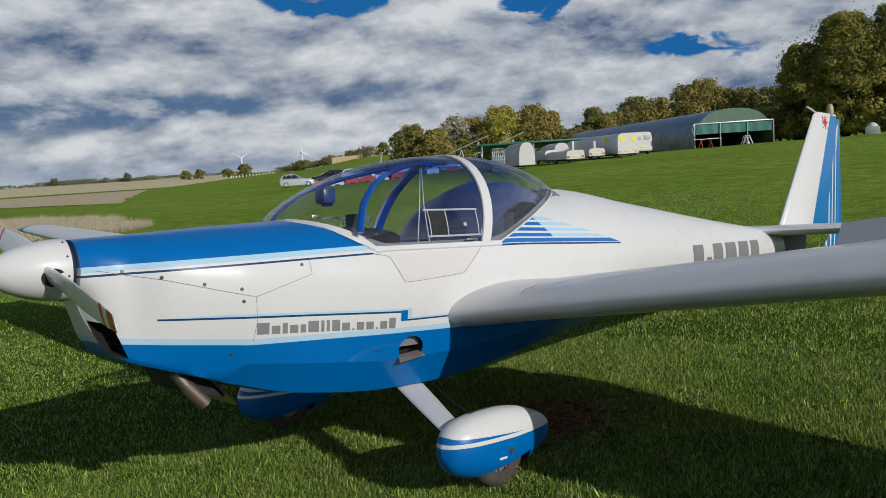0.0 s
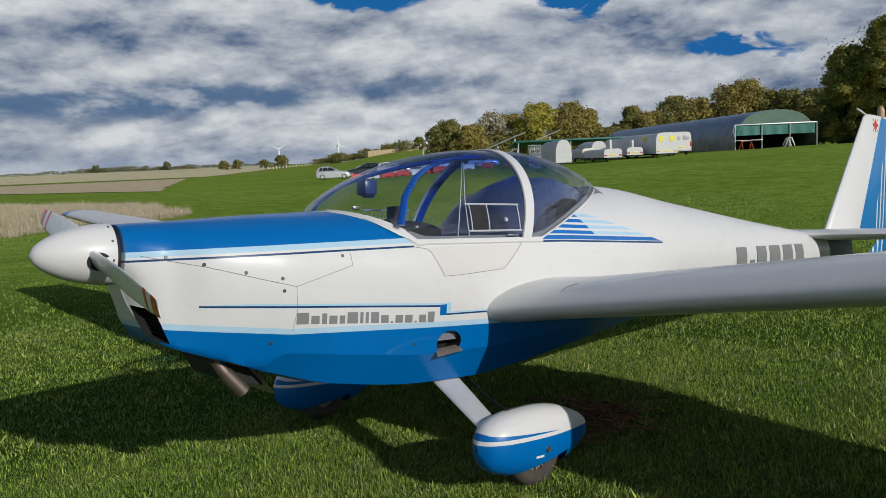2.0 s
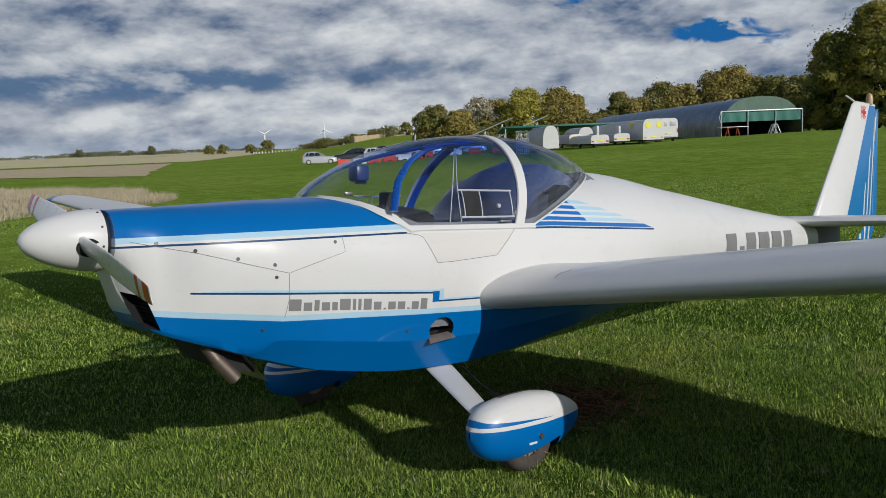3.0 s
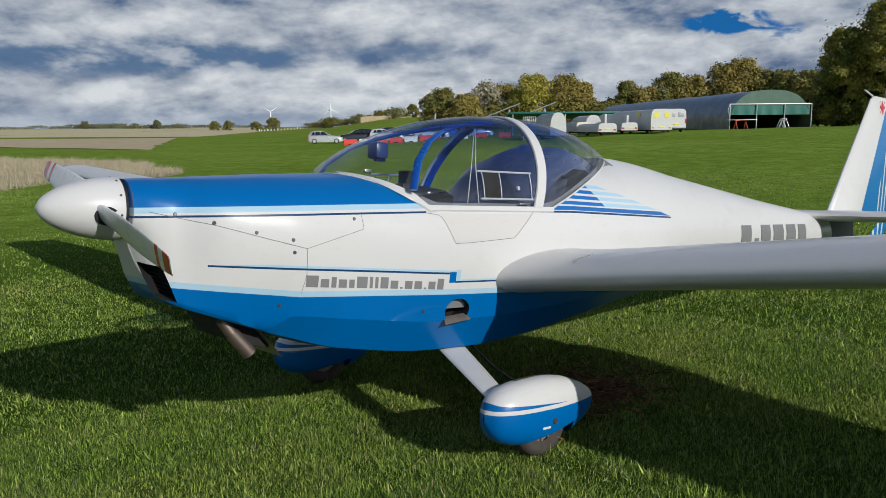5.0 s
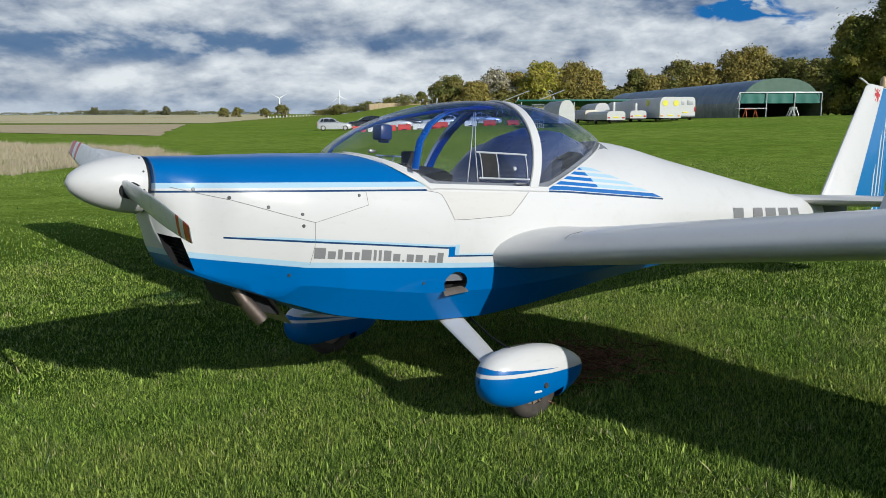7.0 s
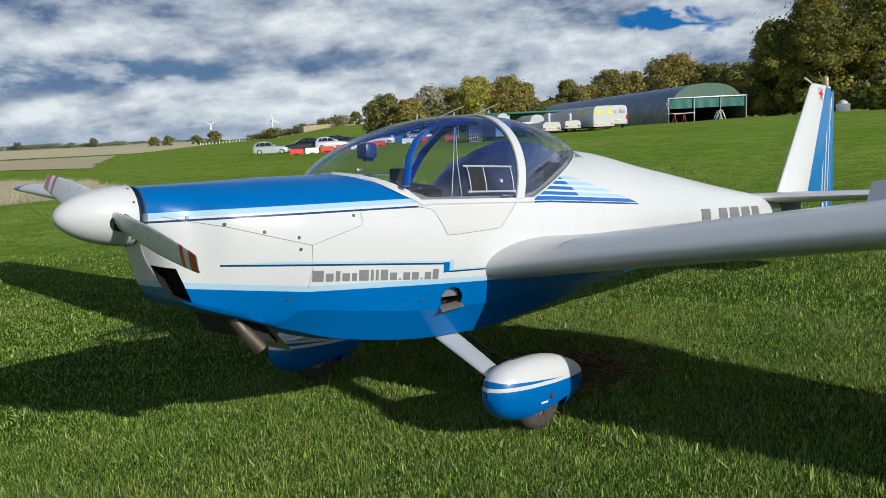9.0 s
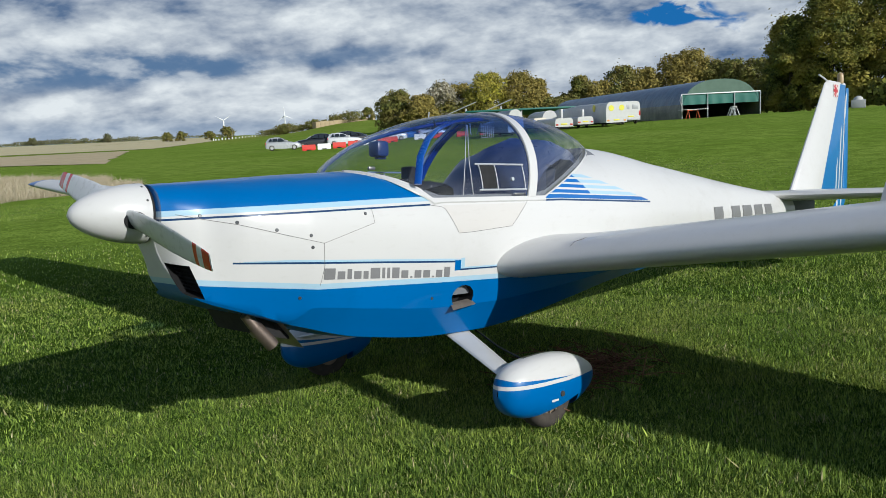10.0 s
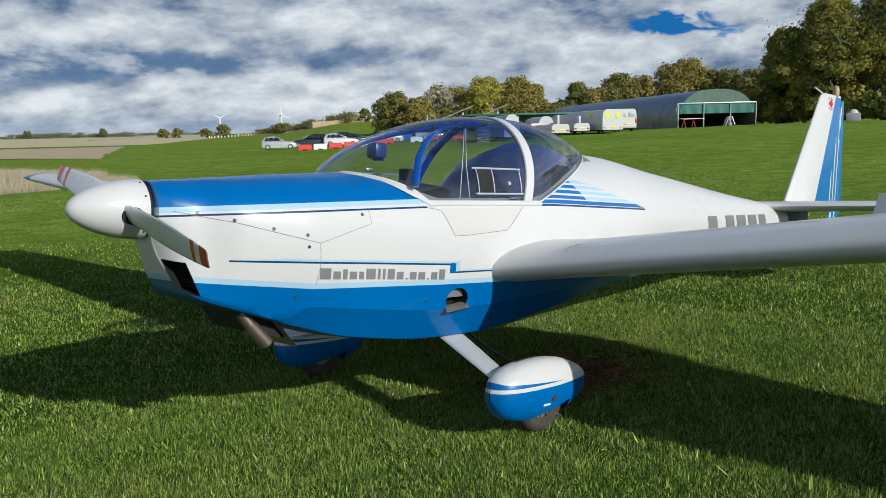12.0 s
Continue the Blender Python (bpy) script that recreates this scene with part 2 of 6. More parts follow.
def fuselage_paint(m, x, y, z):
    top_low = x * 0.0285 + 1.179
    front = x.lt((y / 0.46).pw(2.0) * 0.30 + 0.945)
    col = m.mix(z.gt(top_low) * front, WHITE, BLUE)
    col = m.mix(band(z, top_low - 0.024, top_low) * x.lt(1.265), col, LIGHT)
    dark_z = x * 0.0255 + 1.1455
    aft_z = (x * -0.004 + 1.1965).mn(x * -0.030 + 1.256)
    line = band(z, dark_z - 0.009, dark_z) * x.lt(1.262)
    line = line.mx(band(z, aft_z - 0.013, aft_z - 0.002) * x.gt(1.33) * x.lt(3.37))
    hatch = z.gt((x - 1.411) * 0.054 + 1.024) * z.lt(1.168) * z.gt((x - 1.345) * -1.88 + 1.148) * z.gt((x - 1.803) * 0.844 + 1.045)
    col = m.mix(hatch, col, (0.545, 0.525, 0.50))
    # thin lower line, square and step
    low_z = x * -0.057 + 0.962
    taper = x.ramp(0.24, 0.5, 0.0, 1.0, False)
    line = line.mx(band(z, low_z - 0.008, low_z + taper * 0.001) * x.gt(0.26) * x.lt(1.39))
    step = band(x, 1.385, 1.425) * band(z, 0.833, 0.886)
    col = m.mix(band(z, low_z + 0.0, low_z + taper * 0.011) * x.gt(0.30) * x.lt(1.44), col, LIGHT)
    col = m.mix(band(x, 1.425, 1.452) * band(z, 0.845, 0.896), col, LIGHT)
    tail_z = (x - 1.39) * -0.02 + 0.841
    line = line.mx(band(z, tail_z - 0.008, tail_z) * x.gt(1.42) * x.lt(2.4))
    col = m.mix(band(z, tail_z, tail_z + 0.008) * x.gt(1.425) * x.lt(2.4), col, LIGHT)
    # lower hull
    hull = (x * -0.105 + 0.866).mx(x * -0.030 + 0.818)
    col = m.mix(band(z, hull, hull + 0.026), col, LIGHT)
    col = m.mix(z.lt(hull), col, BLUE)
    col = m.mix(line, col, DARK)
    col = m.mix(step, col, BLUE)
    # fan of stripes behind the cabin
    fan = z.lt((x - 2.5) * -0.237 + 1.361) * z.lt((x - 2.13) * 0.42 + 1.195) * z.gt(aft_z + 0.002)
    k = (z - aft_z) / 0.0335
    stripe = k.fr().lt(0.60)
    fade = x.lt((z - 1.19) * -0.95 + 2.64)
    col = m.mix(fan * stripe * fade.inv(), col, LIGHT)
    col = m.mix(fan * stripe * fade, col, (0.01, 0.12, 0.40))
    col = m.mix(fan * band(k, 0.0, 0.75), col, (0.01, 0.11, 0.36))
    return col


def fin_paint(m, x, y, z):
    hinge = (z - 1.187) * 0.542 + 7.053
    blue = x.gt(hinge) * z.lt(2.33)
    col = m.mix(blue, WHITE, (0.005, 0.14, 0.37))
    s = x - ((z - 1.18) * 0.14 + 7.50)
    lines = band(s, 0.0, 0.032).mx(band(s, 0.10, 0.132)).mx(band(s, 0.20, 0.232)) * z.lt((x - 7.5) * 2.4 + 1.35)
    return m.mix(lines, col, WHITE)


def pant_paint(m, x, y, z):
    low = (x - 1.24) * -0.006 + 0.314
    wave = (x - 1.20).ramp(0.0, 0.09, 0.054, 0.030) + x.ramp(1.26, 1.68, 0.0, -0.022, False)
    col = m.mix(z.lt(low + wave), WHITE, BLUE)
    col = m.mix(band(z, low - 0.010, low + 0.008), col, WHITE)
    return m.mix(band(x, 1.43, 1.66) * z.gt(0.417) * y.lt(0.925), col, (0.09, 0.08, 0.075))


PAINT = gelcoat("gelcoat white")
PAINT_FUS = gelcoat("gelcoat with blue stripes", fuselage_paint)
PAINT_FIN = gelcoat("gelcoat with blue rudder stripes", fin_paint)
PAINT_PANT = gelcoat("gelcoat with blue lower half", pant_paint)


def wing_paint(m, x, y, z):
    return m.mix(y.gt(7.75), WHITE, (0.02, 0.12, 0.40))


PAINT_WING = gelcoat("gelcoat wing", wing_paint)
# for black parts, and for hollows whose shade is put into the colour
BLACK = plain("black parts and hollow shade", (0.006, 0.006, 0.007), 0.75, grain=20)
RUBBER = plain("tyre rubber", (0.065, 0.055, 0.046), 0.9, grain=25, vary=0.7, bump=0.3)
STEEL = plain("dull steel", (0.42, 0.41, 0.39), 0.38, 1.0, grain=30, vary=0.4)
RUST = plain("heat stained exhaust steel", (0.34, 0.27, 0.23), 0.42, 0.85, grain=22, vary=0.7)
SEAM = plain("seam line", (0.16, 0.155, 0.15), 0.7)
GREY_LETTER = plain("grey lettering film", (0.195, 0.195, 0.20), 0.35)
CABIN = plain("grey cabin trim and stern shade", (0.16, 0.17, 0.19), 0.75, grain=90)
CABIN_DARK = plain("dark blue seat cloth", (0.09, 0.11, 0.19), 0.8, grain=140, vary=0.5, bump=0.2)
HOOP_BLUE = plain("blue painted tube", (0.004, 0.062, 0.30), 0.25, coat=0.4)
PERSPEX_EDGE = plain("clear plastic edge", (0.40, 0.42, 0.45), 0.3)
RED = plain("red paint", (0.55, 0.03, 0.015), 0.4)
SCREW = plain("screw head", (0.11, 0.115, 0.12), 0.35, 0.6)


def glass(name, tint, gloss=1.0):
    m = bpy.data.materials.new(name)
    m.use_nodes = True
    t = m.node_tree
    t.nodes.clear()
    out, mixn = t.nodes.new("ShaderNodeOutputMaterial"), t.nodes.new("ShaderNodeMixShader")
    tr, gl, fr = t.nodes.new("ShaderNodeBsdfTransparent"), t.nodes.new("ShaderNodeBsdfGlossy"), t.nodes.new("ShaderNodeLayerWeight")
    tr.inputs[0].default_value = (*tint, 1)
    gl.inputs["Roughness"].default_value = 0.02
    k = X(t, fr.outputs["Facing"]).pw(3.6) * (0.55 * gloss) + 0.095
    t.links.new(k.s, mixn.inputs[0]), t.links.new(tr.outputs[0], mixn.inputs[1]), t.links.new(gl.outputs[0], mixn.inputs[2])
    t.links.new(mixn.outputs[0], out.inputs[0])
    return m


CANOPY_GLASS = glass("blue tinted canopy perspex", (0.90, 0.94, 0.975), 1.0)
_t = CANOPY_GLASS.node_tree
_c, _s = _t.nodes.new("ShaderNodeTexCoord"), _t.nodes.new("ShaderNodeSeparateXYZ")
_t.links.new(_c.outputs["Object"], _s.inputs[0])
_tint = _t.nodes.new("ShaderNodeMix")
_tint.data_type = "RGBA"
_tint.inputs[6].default_value, _tint.inputs[7].default_value = (0.985, 0.99, 0.995, 1), (0.17, 0.33, 0.78, 1)
_t.links.new(X(_t, _s.outputs[2]).ramp(1.52, 1.69).s, _tint.inputs[0])
_t.links.new(_tint.outputs[2], next(n for n in _t.nodes if n.type == "BSDF_TRANSPARENT").inputs[0])
CAR_GLASS = plain("dark car glass", (0.02, 0.025, 0.03), 0.06, coat=0.5)

# ---------------------------------------------------------------- the motor glider
AIR = pose(0, -0.14, 0, -3.0, 4.4, 0)
glider = thing("motor_glider", "white low-wing motor glider with blue trim parked on mown grass", "aircraft", AIR)

#        x     top    bottom chine_y chine_z half  half_z
HULL = [(0.000, 1.297, 1.045, 0.100, 1.052, 0.180, 1.165),
        (0.020, 1.298, 0.985, 0.085, 0.995, 0.190, 1.160),
        (0.045, 1.300, 0.920, 0.105, 0.931, 0.203, 1.155),
        (0.080, 1.303, 0.850, 0.160, 0.863, 0.216, 1.150),
        (0.125, 1.305, 0.795, 0.200, 0.809, 0.232, 1.135),
        (0.165, 1.307, 0.772, 0.226, 0.788, 0.244, 1.125),
        (0.300, 1.316, 0.722, 0.268, 0.740, 0.325, 1.090),
        (0.530, 1.332, 0.640, 0.300, 0.658, 0.392, 1.055),
        (0.620, 1.338, 0.602, 0.352, 0.712, 0.414, 1.045),
        (0.900, 1.352, 0.520, 0.412, 0.685, 0.445, 1.030),
        (1.400, 1.390, 0.465, 0.470, 0.645, 0.525, 0.985),
        (1.700, 1.420, 0.462, 0.485, 0.645, 0.533, 0.985),
        (2.000, 1.450, 0.488, 0.488, 0.660, 0.535, 0.985),
        (2.500, 1.490, 0.555, 0.455, 0.690, 0.500, 1.000),
        (3.070, 1.531, 0.632, 0.400, 0.730, 0.450, 1.020),
        (3.950, 1.430, 0.700, 0.300, 0.780, 0.345, 1.020),
        (5.160, 1.280, 0.760, 0.180, 0.820, 0.210, 1.000),
        (6.360, 1.152, 0.820, 0.080, 0.870, 0.098, 0.985)]
ROOF = [(0.985, 1.366), (1.168, 1.486), (1.381, 1.587), (1.648, 1.665), (1.981, 1.711), (2.350, 1.721), (2.707, 1.683), (2.928, 1.615), (3.070, 1.533)]


def hull_section(x, n_low=7, n_side=10, n_up=40):
    """Half outline at x from keel to crown as (y, z)."""
    top, bot, cy, cz, w, wz = lerp_table(HULL, x)
    e = 2.5 - 0.62 * min(1.0, max(0.0, (x - 2.1) / 1.0))
    by, bz = cy * (0.95 - 0.17 * min(1.0, max(0.0, (x - 0.52) / 0.10))), bot + 0.012 * (cz - bot) / 0.1
    pts = [(by * k / 3, bot + (bz - bot) * (k / 3) ** 2) for k in range(3)] + [(by + (cy - by) * k / 4, bz + (cz - bz) * k / 4) for k in range(4)]
    for k in range(n_side):
        t = k / n_side
        pts.append((cy + (w - cy) * math.sin(t * math.pi / 2), cz + (wz - cz) * t))
    for k in range(n_up + 1):
        a = math.pi / 2 * k / n_up
        c, s = max(0.0, math.cos(a)), math.sin(a)
        pts.append((w * c ** (2 / e), wz + (top - wz) * s ** (2 / e)))
    return pts


def hull_y(x, z):
    """Half width of the hull at (x, z)."""
    p = hull_section(x)
    for (y0, z0), (y1, z1) in zip(p, p[1:]):
        if z0 <= z <= z1 and z1 > z0:
            return y0 + (y1 - y0) * (z - z0) / (z1 - z0)
    return p[-1][0]


def cut_index(x, p):
    """Where the cabin opening cuts the outline p: (index, fraction), or the crown."""
    if x <= 0.985 or x >= 3.07:
        return len(p) - 1, 0.0
    if x < 1.285:
        yb = 0.46 * math.sqrt((x - 0.985) / 0.30)
        for i in range(len(p) - 1, 0, -1):
            if p[i - 1][0] >= yb >= p[i][0] and p[i][1] > 0.9:
                return i - 1, (p[i - 1][0] - yb) / max(1e-9, p[i - 1][0] - p[i][0])
    zb = 1.200 if x < 2.12 else 1.200 + (x - 2.12) / 0.95 * 0.329
    for i in range(len(p) - 1):
        if p[i][1] <= zb <= p[i + 1][1]:
            return i, (zb - p[i][1]) / max(1e-9, p[i + 1][1] - p[i][1])
    return len(p) - 1, 0.0


def lower_outline(x, n_up=22):
    p = hull_section(x)
    i, f = cut_index(x, p)
    q = p[:i + 1]
    if i < len(p) - 1:
        q.append((p[i][0] + (p[i + 1][0] - p[i][0]) * f, p[i][1] + (p[i + 1][1] - p[i][1]) * f))
    low, upper = q[:17], q[17:]
    run = [0.0]
    chain = [q[16]] + upper
    for a, b in zip(chain, chain[1:]):
        run.append(run[-1] + math.dist(a, b))
    res = []
    for k in range(1, n_up + 1):
        s = run[-1] * k / n_up
        j = max(0, min(len(run) - 2, next((m for m in range(len(run) - 1) if run[m + 1] >= s - 1e-12), len(run) - 2)))
        t = (s - run[j]) / max(1e-12, run[j + 1] - run[j])
        res.append((chain[j][0] + (chain[j + 1][0] - chain[j][0]) * t, chain[j][1] + (chain[j + 1][1] - chain[j][1]) * t))
    return low + res


def stations(a, b, n):
    return [a + (b - a) * k / n for k in range(n + 1)]


XS = sorted(set([round(v, 4) for v in stations(0, 0.155, 10) + stations(0.155, 0.62, 14) + stations(0.62, 0.985, 8) + [0.99, 1.0, 1.015, 1.035, 1.06, 1.09]
                 + stations(1.12, 1.285, 6) + stations(1.285, 2.12, 14) + stations(2.12, 3.07, 18) + stations(3.07, 6.36, 26)]))


def pocket(bm, corners, inward, depth):
    """Cut a convex polygonal pocket with the given corners into the skin; returns the rim of its mouth."""
    inward = Vector(inward).normalized()
    mid = sum((Vector(c) for c in corners), Vector()) / len(corners)
    reach = max((Vector(c) - mid).length for c in corners) * 1.6
    n = len(corners)
    planes = []
    for i in range(n):
        a, b = Vector(corners[i]), Vector(corners[(i + 1) % n])
        no = (b - a).cross(inward).normalized()
        if no.dot(mid - a) > 0:
            no = -no
        planes.append((a, no))

    def near():
        return [f for f in bm.faces if (f.calc_center_median() - mid).length < reach + 0.12 and f.normal.dot(inward) < 0.2]
    bm.normal_update()
    for a, no in planes:
        fs = near()
        geom = list({g for f in fs for g in (f, *f.edges, *f.verts)})
        bmesh.ops.bisect_plane(bm, geom=geom, plane_co=a, plane_no=no, dist=1e-5)
        bm.normal_update()
    gone = [f for f in near() if all((f.calc_center_median() - a).dot(no) < 0 for a, no in planes)]
    rim = [e for f in gone for e in f.edges if sum(g in gone for g in e.link_faces) == 1]
    rim = list(set(rim))
    pts = [(e.verts[0].co.copy(), e.verts[1].co.copy()) for e in rim]
    bmesh.ops.delete(bm, geom=gone, context="FACES")
    inner = bmesh.new()
    for a, b in pts:
        va, vb = inner.verts.new(a), inner.verts.new(b)
        vc, vd = inner.verts.new(b + inward * depth), inner.verts.new(a + inward * depth)
        inner.faces.new((va, vb, vc, vd))
    weld(inner, 1e-5)
    far = [v for v in inner.verts if (v.co - mid).dot(inward) > depth * 0.5]
    bmesh.ops.contextual_create(inner, geom=[e for e in inner.edges if all(v in far for v in e.verts)])
    return inner


def hull_mesh():
    bm = bmesh.new()
    rows = []
    for x in XS:
        o = lower_outline(x)
        rows.append([(x, -y, z) for y, z in reversed(o)] + [(x, y, z) for y, z in o[1:]])
    skin(bm, rows)
    weld(bm, 1e-5)
    for xx in (0.0, XS[-1]):
        es = [e for e in bm.edges if e.is_boundary and all(abs(v.co.x - xx) < 1e-6 for v in e.verts)]
        bmesh.ops.contextual_create(bm, geom=es)
    bmesh.ops.recalc_face_normals(bm, faces=bm.faces)
    return bm


hull_bm = hull_mesh()
# cooling intakes in the chin, and the hand hole behind the gear leg
intake_voids = []
for s in (-1, 1):
    quad = [(0.046, 0.092 * s, 0.958), (0.098, 0.206 * s, 0.940), (0.154, 0.226 * s, 0.790), (0.098, 0.126 * s, 0.818)]
    intake_voids.append(pocket(hull_bm, quad, (0.80, -0.58 * s, 0.05), 0.09))
ring = []
for k in range(14):
    a = 2 * math.pi * k / 14
    ring.append((1.462 + 0.075 * math.cos(a), -0.5, 0.690 + 0.062 * math.sin(a)))
hole_bm = pocket(hull_bm, ring, (0, 1, 0.05), 0.10)
fuselage = part("fuselage", hull_bm, PAINT_FUS, glider, "white fuselage with blue cowling top and blue hull", 38)
for e in fuselage.data.edges:
    a, b = (fuselage.data.vertices[i].co for i in e.vertices)
    if min(a.x, b.x) > 0.58 and abs(a.x - b.x) > 1e-4:
        if all(abs(abs(q.y) - lerp_table(HULL, q.x)[2]) < 1e-3 and abs(q.z - lerp_table(HULL, q.x)[3]) < 1e-3 for q in (a, b)):
            e.use_edge_sharp = True
# shallow pockets lined in black, which paints in the shade of deeper openings
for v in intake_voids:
    part("air_intake", v, BLACK, glider, "cooling air intake, its dark depth coloured black", 30)
part("step_recess", hole_bm, BLACK, glider, "round foot recess, its shade coloured black", 30)
bm = bmesh.new()
skin(bm, [[(1.372, -0.506, 0.630), (1.535, -0.508, 0.646)], [(1.382, -0.484, 0.648), (1.533, -0.486, 0.662)], [(1.396, -0.450, 0.660), (1.530, -0.450, 0.670)]])
bmesh.ops.solidify(bm, geom=bm.faces[:], thickness=0.006)
part("step_plate", weld(bm), plain("scuffed step metal", (0.19, 0.165, 0.145), 0.5, 0.3, grain=30, vary=0.6), glider, "scuffed metal step plate")
for s in (-1, 1):
    for k in range(7):
        f = (k + 0.6) / 7.4
        a = Vector((0.046 + 0.044 * f, (0.092 + 0.028 * f) * s, 0.958 - 0.130 * f))
        b = Vector((0.098 + 0.052 * f, (0.206 + 0.018 * f) * s, 0.940 - 0.140 * f))
        d = Vector((0.034, -0.025 * s, 0.0))
        part("intake_slat", tube([a + d, b + d], 0.0028, 6), BLACK, glider)


def on_hull(x, z, lift=0.0, side=-1):
    """A point on the hull side, and its outward normal."""
    y = hull_y(x, z)
    dzy = (hull_y(x, z + 0.004) - hull_y(x, z - 0.004)) / 0.008
    dxy = (hull_y(x + 0.004, z) - hull_y(x - 0.004, z)) / 0.008
    n = Vector((-dxy, 1.0, -dzy)).normalized()
    p = Vector((x, y, z)) + n * lift
    return Vector((p.x, p.y * side * 1.0, p.z)), Vector((n.x, n.y * side, n.z))


def ribbon(pts, width, lift=0.0012, side=-1, step=0.03):
    """A flat strip that follows the hull along side-view points."""
    path = []
    for (x0, z0), (x1, z1) in zip(pts, pts[1:]):
        n = max(1, int(math.hypot(x1 - x0, z1 - z0) / step))
        path += [(x0 + (x1 - x0) * k / n, z0 + (z1 - z0) * k / n) for k in range(n)]
    path.append(pts[-1])
    bm = bmesh.new()
    left, right = [], []
    for i, (x, z) in enumerate(path):
        a, b = path[max(i - 1, 0)], path[min(i + 1, len(path) - 1)]
        d = Vector((b[0] - a[0], b[1] - a[1])).normalized()
        px, pz = -d.y * width / 2, d.x * width / 2
        left.append(on_hull(x + px, z + pz, lift, side)[0])
        right.append(on_hull(x - px, z - pz, lift, side)[0])
    skin(bm, [left, right])
    bmesh.ops.recalc_face_normals(bm, faces=bm.faces)
    return bm


for s in (-1, 1):
    part("cowling_seam", ribbon([(0.05, 1.163), (0.28, 1.112), (0.50, 1.052), (0.655, 1.012), (0.93, 1.095), (0.925, 1.160)], 0.0020, side=s), SEAM, glider)
    part("firewall_seam", ribbon([(0.655, 1.012), (0.66, 0.90), (0.645, 0.815)], 0.0018, side=s), SEAM, glider)
    part("hatch_seam", ribbon([(1.262, 1.170), (1.325, 1.160), (1.345, 1.148), (1.411, 1.024), (1.50, 1.026), (1.803, 1.045), (1.97, 1.186)], 0.0024, side=s), SEAM, glider)
    for x, z in ((0.145, 1.155), (0.278, 1.121), (0.441, 1.081), (0.593, 1.050), (0.600, 0.996), (0.887, 1.141), (0.56, 0.765), (1.26, 0.70)):
        p, n = on_hull(x, z, 0.0015, s)
        bm = bmesh.new()
        bmesh.ops.create_cone(bm, cap_ends=True, segments=12, radius1=0.0085, radius2=0.0065, depth=0.004)
        bmesh.ops.transform(bm, matrix=Matrix.Translation(p) @ n.to_track_quat("Z", "Y").to_matrix().to_4x4(), verts=bm.verts)
        part("screw", bm, SCREW, glider)


# lettering as plain bars: one block a letter
def hull_bars(name, blocks, material, slope, lift=0.0014, side=-1):
    for x0, x1, z0, z1 in blocks:
        bm = bmesh.new()
        n = max(1, int((x1 - x0) / 0.012))
        rows = []
        for z in stations(z0, z1, 4):
            rows.append([on_hull(x0 + (x1 - x0) * k / n, z + slope * (x0 + (x1 - x0) * k / n), lift, side)[0] for k in range(n + 1)])
        skin(bm, rows)
        bmesh.ops.recalc_face_normals(bm, faces=bm.faces)
        part(name, bm, material, glider, smooth=60)


letters = []
cursor = 0.660
for w, h in ((40, 1), (28, 0.72), (17, 0.92), (28, 0.72), (19, 0.72), (37, 1), (11, 1), (11, 1), (28, 1), (27, 0.72), (9, 0.16), (27, 0.72), (28, 0.72), (9, 0.16), (27, 0.72), (26, 1)):
    letters.append((cursor, cursor + w * 0.00140, 0.882, 0.882 + 0.052 * h))
    cursor += w * 0.00140 + 0.0115
hull_bars("lettering_bar", letters, GREY_LETTER, -0.058)
marks, cursor = [], 4.45
for w in (0.30, 0.10, 0.30, 0.34, 0.32, 0.28):
    marks.append((cursor, cursor + w * 0.60, 0.86, 1.085) if w > 0.2 else (cursor, cursor + w * 0.8, 0.955, 0.985))
    cursor += w * 0.60 + 0.062
hull_bars("registration_bar", marks, GREY_LETTER, 0.0, 0.004)


# canopy: clear shell from sill to roof, split by the frames
def bow(x):
    """How round the canopy is at x: exponents across and up."""
    t = min(1.0, max(0.0, (x - 1.9) / 0.9))
    return 0.92 + 0.42 * t, 0.95 + 0.16 * t


def canopy_arc(x, n=26):
    by, bz = lower_outline(x)[-1]
    tz = lerp_table(ROOF, x)[0]
    pts = []
    for k in range(n + 1):
        a = math.pi / 2 * k / n
        pts.append((by * max(0.0, math.cos(a)) ** bow(x)[0], bz + (tz - bz) * math.sin(a) ** bow(x)[1]))
    return pts


CX = [0.986, 0.992, 1.002, 1.02, 1.045, 1.08, 1.12, 1.16, 1.20, 1.24, 1.285] + stations(1.33, 2.12, 14) + stations(2.16, 3.02, 18) + [3.045, 3.06, 3.069]


def shell(lift=0.0):
    rows = []
    for x in CX:
        o = canopy_arc(x)
        rows.append([Vector((x, -y, z)) for y, z in o] + [Vector((x, y, z)) for y, z in reversed(o[:-1])])
    return rows


bm = bmesh.new()
skin(bm, shell())
weld(bm)
part("canopy", bm, CANOPY_GLASS, glider, "blown blue-tinted clear canopy", 60)


